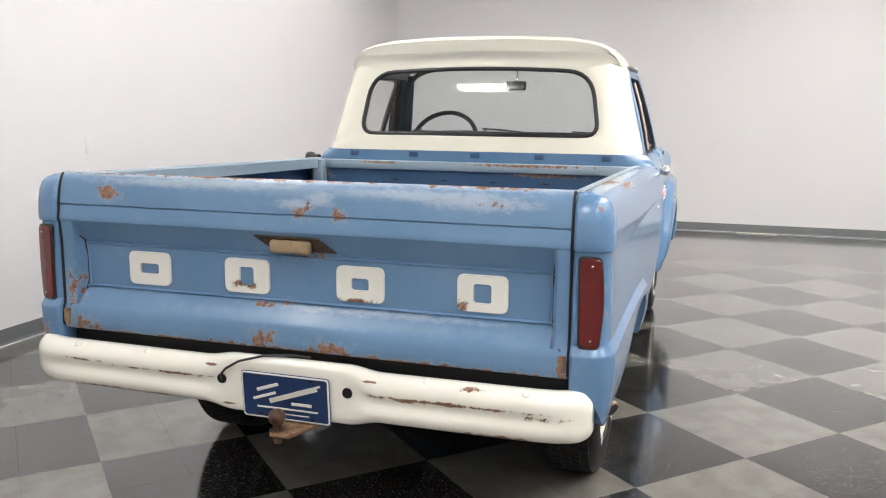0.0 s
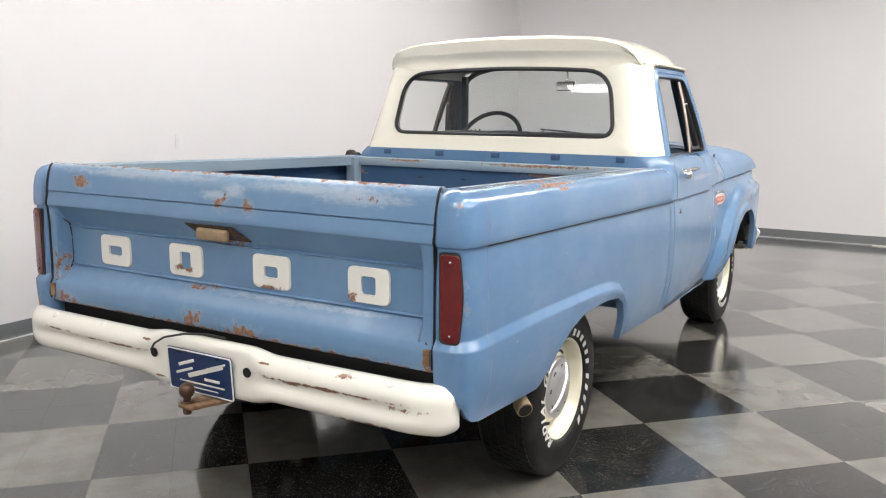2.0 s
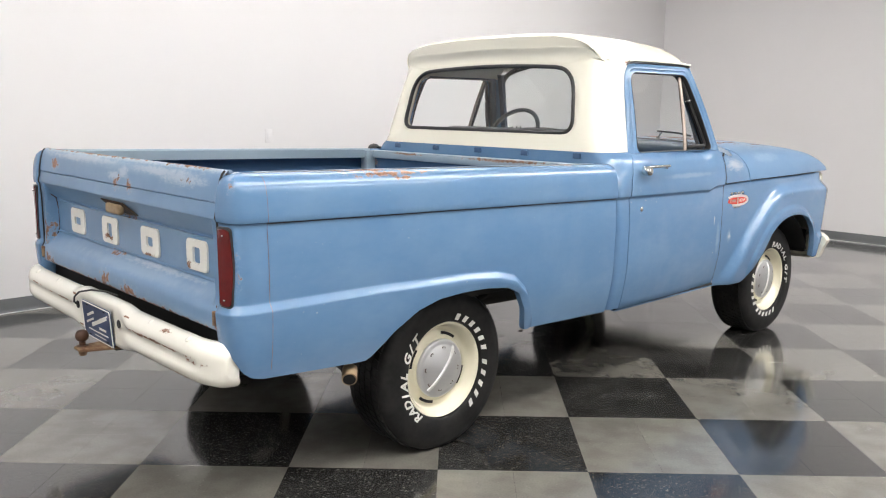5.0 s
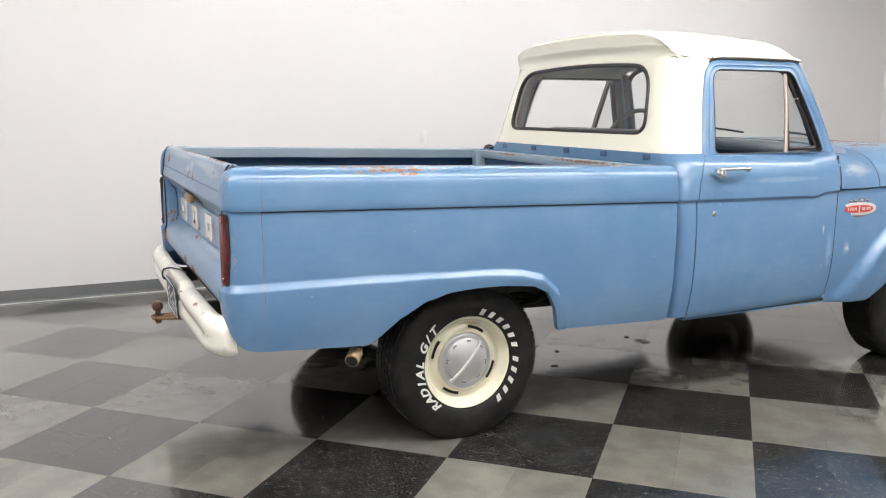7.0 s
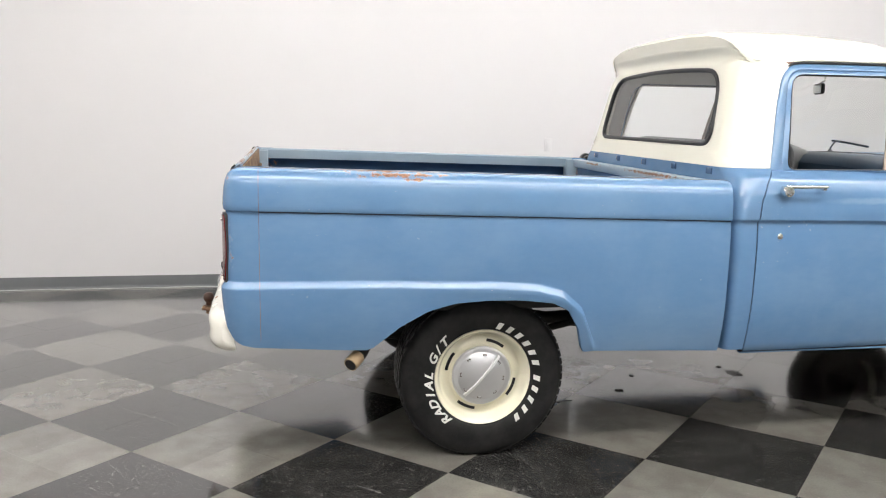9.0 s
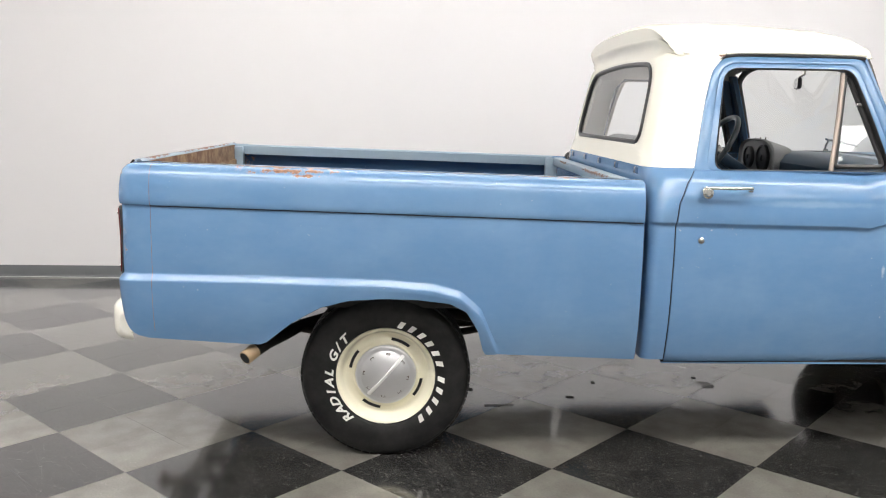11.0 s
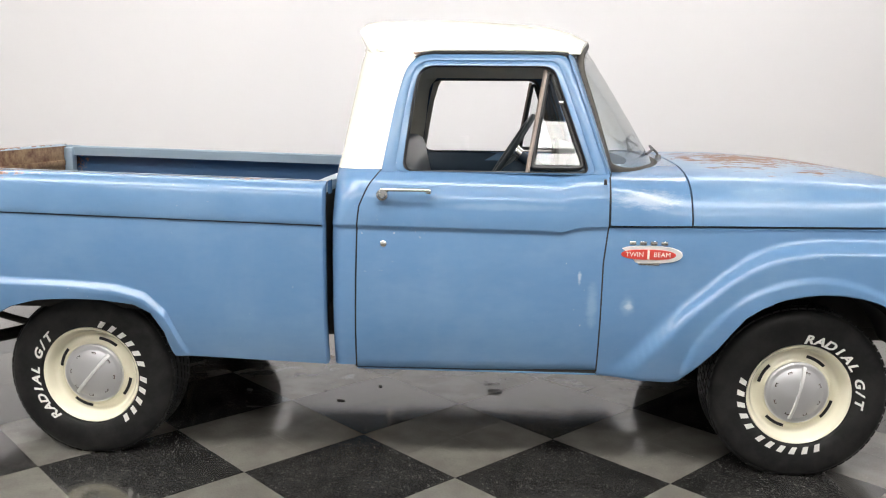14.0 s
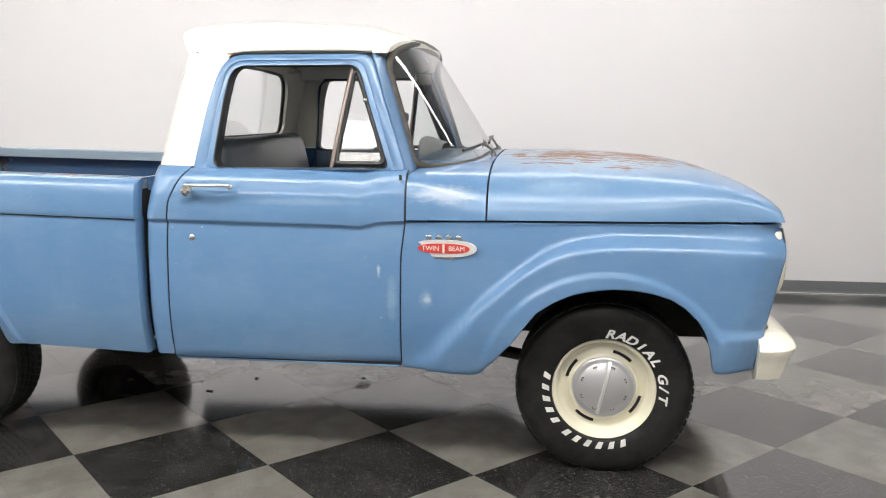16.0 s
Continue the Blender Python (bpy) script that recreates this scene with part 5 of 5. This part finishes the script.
def wheel(name):
    """A wheel about the origin, its outer face towards +x."""
    top = new(name)
    top.parent = truck
    tyre = sheet("tyre", lathe([(0.205, -0.10), (0.23, -0.118), (0.29, -0.122), (0.335, -0.112), (0.350, -0.095), (0.353, -0.06), (0.354, 0.0), (0.353, 0.06), (0.350, 0.085), (0.343, 0.100), (0.328, 0.112), (0.305, 0.1165),
                                (0.296, 0.1180), (0.258, 0.1195), (0.214, 0.1170), (0.211, 0.113), (0.209, 0.106), (0.208, 0.098), (0.202, 0.088)], 96), rubber, top, "black tyre with raised white lettering", 1, True, True, 50)
    # Tread blocks round the tyre.
    verts, faces = [], []
    for row, (x0, x1, shift) in enumerate(((-0.088, -0.062, 0), (-0.052, -0.022, 0.5), (-0.013, 0.013, 0), (0.022, 0.052, 0.5), (0.062, 0.088, 0))):
        for k in range(64):
            a = 2 * math.pi * (k + shift) / 64
            da = 2 * math.pi / 64 * 0.40
            off = len(verts)
            for rr in (0.346, 0.3575 if abs(x0 + x1) < 0.14 else 0.356):
                for xx in (x0, x1):
                    skew = 0.012 if xx == x0 else -0.012
                    for tt in (a - da + skew, a + da + skew):
                        verts.append((xx, math.sin(tt) * rr, math.cos(tt) * rr))
            faces += [[off + i for i in f] for f in ((4, 5, 7, 6), (0, 1, 5, 4), (2, 6, 7, 3), (0, 4, 6, 2), (1, 3, 7, 5))]
    link_mesh("tread", verts, faces, rubber, tyre, "", 0)
    rim = sheet("rim", lathe([(0.205, -0.09), (0.20, 0.075), (0.202, 0.092), (0.206, 0.099), (0.208, 0.1035), (0.206, 0.107), (0.201, 0.106), (0.195, 0.098), (0.188, 0.086), (0.182, 0.066), (0.175, 0.054), (0.168, 0.051),
                              (0.158, 0.054), (0.147, 0.057), (0.141, 0.066), (0.134, 0.071), (0.128, 0.072), (0.10, 0.070)], 72), cream_wheel, top, "cream painted steel rim", 1, True, True, 50)
    for k in range(4):
        verts, faces = arc_bars(7, 0.0122, 0.0125, 0.1515, 25 + 90 * k - 9, 4.4, 0.0588)
        link_mesh("rim_slot", verts, faces, black, rim, "dark rim slot", 0)
    cap = sheet("hubcap", lathe([(0.1165, 0.070), (0.118, 0.077), (0.115, 0.083), (0.108, 0.086), (0.098, 0.084), (0.094, 0.086), (0.080, 0.094), (0.055, 0.102), (0.025, 0.106), (0.0, 0.107)], 64), steel, top, "brushed steel hubcap", 1, True, True, 60)
    cap.scale = (1, 1.09, 1.09)
    ridge = []
    for k in range(21):
        a = -0.104 + 0.208 * k / 20
        base = float(np.interp(abs(a), (0, 0.025, 0.055, 0.080, 0.094, 0.108), (0.107, 0.106, 0.102, 0.094, 0.086, 0.085)))
        w = 0.0045 + 0.0025 * abs(a) / 0.104
        up = 0.006 if abs(a) < 0.103 else 0.0
        ridge.append([(base - 0.002, a, -w - 0.002), (base + up, a, -w * 0.75), (base + up, a, w * 0.75), (base - 0.002, a, w + 0.002)])
    o = sheet("hubcap_ridge", ridge, polished, cap, "bright diagonal ridge", 1, False, False, 25)
    o.rotation_euler = (radians(78), 0, 0)
    for k in range(8):
        for w, h, x, mat in ((0.015, 0.011, 0.0916, plate_rust), (0.011, 0.007, 0.0922, steel)):
            verts, faces = arc_bars(1, w, h, 0.083, 22.5 + 45 * k, 45, x)
            link_mesh("hubcap_mark", verts, faces, mat, cap, "", 0)
    verts, faces = arc_word("RADIAL", 0.048, 0.2325, 4, 10.6, 0.1195)
    link_mesh("lettering", verts, faces, tyre_white, top, "raised white letters", 0)
    verts, faces = arc_word("G/T", 0.048, 0.2325, 75, 10.2, 0.1195)
    link_mesh("lettering", verts, faces, tyre_white, top, "raised white letters", 0)
    for count, start, step in ((6, 159, 11.8), (5, 235, 12.0)):
        for k in range(count):
            verts, faces = arc_bars(1, 0.021, 0.029, 0.2325, start + step * k, step, 0.119, 1.6)
            link_mesh("lettering_bar", verts, faces, tyre_white, top, "raised white bar", 0)
    part("brake_drum", box_bm((0.10, 0.26, 0.26), (-0.03, 0, 0), 0.05, 3), under, top)
    o = sheet("wheel_back", lathe([(0.0, -0.02), (0.20, -0.02)], 48), under, top, "", 1, False, True)
    return top


first_wheel = wheel("wheel")
WHEELS = ((0.772, 0.004, 0.349, 217, 1), (0.765, 2.93, 0.350, 0, 1), (-0.772, 0.004, 0.349, 40, -1), (-0.765, 2.93, 0.350, 170, -1))
for k, (x, y, z, spin, s) in enumerate(WHEELS):
    m = pose(x, y, z, 0, 0, 0 if s > 0 else 180) @ pose(0, 0, 0, -spin, 0, 0)
    if k == 0:
        first_wheel.matrix_basis = m
    else:
        copy_thing(first_wheel, m)
# The tyre of this wheel is mounted at another turn than the rim and its cap.
for piece in first_wheel.children:
    if piece.name.startswith("rim"):
        piece.rotation_euler = (radians(-48), 0, 0)
    elif piece.name.startswith("hubcap"):
        piece.rotation_euler = (radians(8), 0, 0)

# ---- underside ----
chassis = new("chassis")
chassis.parent = truck
for s in (1, -1):
    # The rail kicks up over the rear axle.
    rail = []
    for y, z in ((3.45, 0.545), (0.80, 0.545), (0.62, 0.57), (0.48, 0.625), (0.34, 0.645), (-0.95, 0.645)):
        rail.append([(s * 0.43 + dx, y, z + dz) for dx, dz in ((-0.035, -0.07), (0.035, -0.07), (0.035, 0.07), (-0.035, 0.07))])
    sheet("frame_rail", rail, under, chassis, "", 1, False, True)
    spring = [(s * 0.48, y, 0.41 + 0.09 * (y / 0.62) ** 2) for y in np.linspace(-0.66, 0.66, 15)]
    tube("leaf_spring", spring, 0.017, under, chassis, "", 8, False, 1, 1.0)
    tube("rear_shock", [(s * 0.50, -0.28, 0.62), (s * 0.56, -0.10, 0.30)], 0.03, under, chassis)
    tube("radius_arm", [(s * 0.40, 2.0, 0.45), (s * 0.52, 2.9, 0.32)], 0.028, under, chassis)
    tube("front_beam", [(s * 0.66, 2.93, 0.345), (-s * 0.35, 2.96, 0.40)], 0.035, under, chassis)
tube("rear_axle", [(-0.7, 0, 0.347), (-0.2, 0, 0.347), (0.2, 0, 0.347), (0.7, 0, 0.347)], 0.045, under, chassis)
sheet("differential", [[(p[0] * 0.9, p[1], p[2] + 0.347) for p in r] for r in lathe([(0.0, -0.14), (0.08, -0.12), (0.14, -0.04), (0.14, 0.04), (0.08, 0.12), (0.0, 0.14)], 24)], under, chassis, "", 1, True, True)
tube("drive_shaft", [(0, 0.1, 0.36), (0, 2.1, 0.44)], 0.035, under, chassis)
part("engine_block", box_bm((0.60, 0.85, 0.55), (0, 2.85, 0.72), 0.04), under, chassis)
part("gearbox", box_bm((0.30, 0.7, 0.28), (0, 2.15, 0.52), 0.04), under, chassis)
part("cab_floor", box_bm((1.80, 1.38, 0.05), (0, 1.76, 0.50), 0.01), under, chassis)
for s in (1, -1):
    part("inner_apron", box_bm((0.02, 1.10, 0.48), (s * 0.565, 2.92, 0.80), 0.006), under, chassis)
part("crossmember", box_bm((0.86, 0.10, 0.09), (0, 0.75, 0.54), 0.01), under, chassis)
part("rear_crossmember", box_bm((0.86, 0.10, 0.12), (0, -0.85, 0.63), 0.01), under, chassis)
part("radiator_support", box_bm((1.2, 0.06, 0.5), (0, 3.42, 0.80), 0.01), under, chassis)
tube("exhaust_pipe", [(0.30, 1.6, 0.40), (0.33, 0.6, 0.44), (0.34, 0.25, 0.50), (0.34, -0.08, 0.53), (0.36, -0.26, 0.48), (0.44, -0.40, 0.455), (0.62, -0.452, 0.458), (0.80, -0.492, 0.474), (0.88, -0.510, 0.475), (0.945, -0.542, 0.464)], 0.027, under, chassis, "dark tail pipe", 14)
tube("pipe_strap", [(0.45, -0.41, 0.60), (0.45, -0.41, 0.47)], 0.004, under, chassis, "", 8)
tube("pipe_end", [(0.925, -0.526, 0.474), (0.945, -0.542, 0.464), (0.968, -0.560, 0.452)], 0.029, tan, chassis, "tan rusty tail pipe end", 18)
tube("pipe_hole", [(0.9672, -0.5594, 0.4524), (0.9690, -0.5608, 0.4515)], 0.024, black, chassis, "", 18)
for s in (1, -1):
    part("rocker", box_bm((0.03, 0.96, 0.008), (s * 0.914, 1.63, 0.431), 0.003), blue, truck, "blue rocker edge")
    part("rocker_gap", box_bm((0.03, 0.96, 0.012), (s * 0.912, 1.63, 0.440), 0.0), black, truck)

# ---- cab interior ----
def bench():
    seat = new("bench_seat")
    seat.parent = truck
    part("seat_cushion", box_bm((1.50, 0.52, 0.20), (0, 1.60, 0.86), 0.06, 4), vinyl, seat)
    bm = box_bm((1.18, 0.15, 0.60), (0, 0, 0), 0.065, 4, Matrix.Rotation(radians(12), 4, "X"))
    bmesh.ops.translate(bm, vec=(0.13, 1.285, 1.045), verts=bm.verts)
    part("seat_back", bm, vinyl, seat, "worn blue-grey vinyl seat back")
    return seat


bench()
rows = [[(x, min(2.20 + dy, 2.375 - 0.22 * (abs(x) / 0.775) ** 3.4), z - 0.05 * (abs(x) / 0.775) ** 3) for x in np.linspace(-0.76, 0.76, 21)] for dy, z in ((-0.06, 0.95), (-0.11, 1.03), (-0.14, 1.13), (-0.15, 1.21), (-0.12, 1.250), (-0.06, 1.268), (0.04, 1.268), (0.20, 1.250))]
dash = sheet("dashboard", rows, dash_blue, truck, "dark blue painted dashboard", 1, True)
pod = sheet("instrument_pod", [[(-0.36 + p[0], 2.035 + p[1], 1.222 + p[2]) for p in r] for r in [[(math.copysign(abs(math.cos(t)) ** 0.6, math.cos(t)) * w, d, math.copysign(abs(math.sin(t)) ** 0.75, math.sin(t)) * h) for t in (2 * math.pi * k / 36 for k in range(36))] for w, h, d in ((0.220, 0.070, 0.09), (0.24, 0.105, -0.02), (0.23, 0.100, -0.03), (0.222, 0.092, -0.012), (0.0, 0.0, -0.012))]], grey_dial, dash, "grey instrument panel with dials", 1, False, True)
for x, r in ((-0.46, 0.060), (-0.27, 0.074)):
    o = sheet("dial", lathe([(0.0, -0.014), (r * 0.2, -0.014), (r * 0.25, -0.020), (r * 0.88, -0.016), (r * 0.9, -0.026), (r, -0.024), (r * 1.02, -0.008)], 28, "y"), seal, dash, "round black dial", 1, True, True)
    o.location = (x, 2.030, 1.222)
part("firewall", box_bm((1.46, 0.03, 0.70), (0, 2.24, 0.86), 0.0), dash_blue, truck)
for s in (1, -1):
    part("inner_door_panel", box_bm((0.02, 0.86, 0.72), (s * 0.86, 1.68, 0.865), 0.01), dash_blue, truck, "dark blue inner door panel")
# Steering wheel leans towards the driver.
steer = new("steering_wheel")
steer.parent = truck
steer.matrix_basis = pose(-0.40, 1.775, 1.262, 57, 0, 0)
ring = [(0.212 * math.cos(t), 0.212 * math.sin(t), 0) for t in (2 * math.pi * k / 48 for k in range(48))]
tube("wheel_rim", ring, 0.0145, wheel_grip, steer, "blue-grey steering wheel rim", 10, True)
for t in (212, 328):
    a = radians(t)
    tube("spoke", [(0, 0, -0.045), (0.1 * math.cos(a), 0.1 * math.sin(a), -0.03), (0.208 * math.cos(a), 0.208 * math.sin(a), 0)], 0.010, wheel_grip, steer, "", 8)
sheet("wheel_hub", lathe([(0.0, 0.0), (0.03, -0.003), (0.045, -0.02), (0.04, -0.06)], 24, "z"), chrome, steer, "chrome horn button", 1, True, True)
tube("steering_column", [(0, 0, -0.05), (0, 0, -0.5)], 0.032, dash_blue, steer)
aside = Matrix.Rotation(radians(-18), 4, "Z")
mirror = part("rear_view_mirror", box_bm((0.15, 0.02, 0.058), (0.0, 2.055, 1.614), 0.012, 3, aside), seal, truck, "small black rear view mirror")
part("mirror_glass", box_bm((0.138, 0.002, 0.047), (-0.0034, 2.0446, 1.614), 0.0005, 1, aside), chrome, mirror, "mirror glass")
tube("mirror_stem", [(0, 2.058, 1.645), (0, 2.085, 1.66), (0, 2.085, 1.69), (0, 2.065, 1.72)], 0.005, chrome, mirror)
# Wipers on the cowl.
for x0, y0, reach in ((0.30, 2.432, ((0.36, 2.386, 1.314), (0.48, 2.372, 1.306), (0.60, 2.326, 1.292))),
                      (-0.36, 2.405, ((-0.27, 2.374, 1.328), (-0.14, 2.378, 1.318), (0.0, 2.385, 1.304)))):
    w = sheet("wiper", [[(x0 + p[0], y0 + p[1], 1.255 + p[2]) for p in r] for r in lathe([(0.0, 0.022), (0.012, 0.020), (0.015, 0.008), (0.017, -0.01)], 16, "z")], wiper_steel, truck, "bright windscreen wiper", 1, True, True)
    e = reach[0]
    tube("wiper_arm", [(x0, y0, 1.272), (x0 + 0.02, y0 - 0.012, 1.288), (e[0], e[1], e[2]), (e[0] + 0.05, e[1] - 0.004, e[2] - 0.002)], 0.0055, wiper_steel, w)
    tube("wiper_blade", [(e[0] - 0.04, e[1] + 0.004, e[2] + 0.001), reach[1], reach[2]], 0.006, seal, w)
# Small faded marks inside the windscreen.
for k in range(3):
    a0 = -0.72 + 0.020 * k
    x0, y0, z0 = screen_point(a0 / 0.755, 0.19)
    mk = part("glass_mark", box_bm((0.012, 0.0012, 0.024), (x0, y0 - 0.006, z0), 0.0003, 1), seal, screen, "small dark bar on the glass")
# Fuel filler cap on the far cab corner.
cap_ob = sheet("fuel_cap", lathe([(0.0, -0.058), (0.030, -0.058), (0.040, -0.052), (0.043, -0.040), (0.040, -0.020), (0.030, -0.012), (0.028, 0.02)], 28), seal, truck, "black round fuel filler cap", 1, False, True)
cap_ob.location = (-0.965, 1.100, 1.170)
part("cap_grip", box_bm((0.016, 0.014, 0.064), (-0.062, 0, 0), 0.004), chrome, cap_ob, "worn bright grip")

# ---- small things on the walls ----
sw = new("wall_outlet")
sw.matrix_world = ROOM @ pose(WEST, 1.43, 1.20)
tagged(sw, "white plastic outlet plate on the white wall", "outlet")
part("cover_plate", box_bm((0.004, 0.07, 0.114), (0.0015, 0, 0), 0.0015), wall_paint, sw)
part("insert", box_bm((0.002, 0.034, 0.068), (0.0042, 0, 0), 0.0006), wall_paint, sw)
st = new("paper_strip")
st.matrix_world = ROOM @ pose(1.79, NORTH - 0.06, 0.006)
tagged(st, "thin white strip lying along the grey base", "paper")
part("strip", box_bm((0.46, 0.05, 0.008), (0, 0, 0), 0.002), white, st)

# Dirt dropped on the tiles under the truck.
for x, y, w, d in ((-0.19, 1.685, 0.016, 0.022), (0.264, 0.55, 0.006, 0.15), (0.138, 0.93, 0.014, 0.04), (-0.01, 0.82, 0.012, 0.014), (0.02, 0.42, 0.03, 0.03), (-0.10, 1.10, 0.02, 0.02)):
    bm = box_bm((w, d, 0.004), (0, 0, 0.003), 0.0015, 1)
    for v in bm.verts:
        v.co.x += 0.25 * w * math.sin(70 * v.co.y)
    dirt = part("dirt_flake", bm, grout, None)
    dirt.matrix_world = ROOM @ pose(x, y, 0)
    tagged(dirt, "small dark flake of dirt on the tile floor", "dirt", "dirt under the truck")
scuff = new("scuff_mark")
scuff.matrix_world = ROOM @ pose(-0.065, 1.71, 0)
tagged(scuff, "short dark scuff lines on the tile floor", "scuff")
for k in range(5):
    part("line", box_bm((0.008, 0.085 - 0.012 * abs(k - 2), 0.0012), (-0.044 + 0.022 * k, 0.004 * (k % 2), 0.0008), 0), grout, scuff)

# ---- floor ----
T = 0.3048
bm = box_bm((EAST - WEST + 0.3, NORTH - SOUTH + 0.3, 0.1), ((EAST + WEST) / 2, (NORTH + SOUTH) / 2, -0.0535), 0)
me = bpy.data.meshes.new("floor")
bm.to_mesh(me)
bm.free()
me.materials.append(grout)
floor = new("floor", me)
floor.matrix_world = ROOM
tagged(floor, "glossy grey and charcoal checkered vinyl tile floor", "floor", kind="structure")


def tile_points(h, b2, d):
    pts = []
    for k, z in ((h, -d), (h, -b2), (h - b2, 0.0)):
        pts += [(-k, -k, z), (k, -k, z), (k, k, z), (-k, k, z)]
    fs = [(8, 9, 10, 11)]
    for lo in (0, 4):
        for k in range(4):
            q = (k + 1) % 4
            fs.append((lo + k, lo + q, lo + 4 + q, lo + 4 + k))
    return pts, fs


TP, TF = tile_points(T / 2 - 0.00015, 0.0004, 0.0034)
tile_mesh = []
for mat in (tile_light, tile_dark):
    me = bpy.data.meshes.new("tile")
    me.from_pydata(TP, [], TF)
    me.materials.append(mat)
    tile_mesh.append(me)
back = ROOM.inverted()
near, far = [], ([], [])
for i in range(-44, 45):
    for j in range(-44, 45):
        c = Vector(((i + 0.5) * T, (j + 0.5) * T, 0))
        p = back @ c
        if WEST - 0.2 < p.x < EAST + 0.2 and SOUTH - 0.2 < p.y < NORTH + 0.2:
            dark = ((i // 2) + (j // 2)) % 2 == 0
            gap = abs(p.x - 1.7) + 0.55 * abs(p.y - 1.0)
            near.append((gap, c, dark))
near.sort(key=lambda v: v[0])
inverse = floor.matrix_world.inverted()
for k, (_, c, dark) in enumerate(near):
    if k < 300:
        o = new("tile", tile_mesh[int(dark)])
        o.parent = floor
        o.matrix_basis = inverse @ Matrix.Translation(c)
    else:
        far[int(dark)].append(c)
for k, (group, mat) in enumerate(zip(far, (tile_light, tile_dark))):
    verts, faces = [], []
    for c in group:
        off = len(verts)
        verts += [(c.x + x, c.y + y, z) for x, y, z in TP]
        faces += [tuple(off + q for q in f) for f in TF]
    o = link_mesh("floor_tiles", verts, faces, mat, floor, "", 0)
    o.matrix_basis = inverse
    tagged(o, "charcoal vinyl tiles" if k else "grey vinyl tiles", kind="stuff")
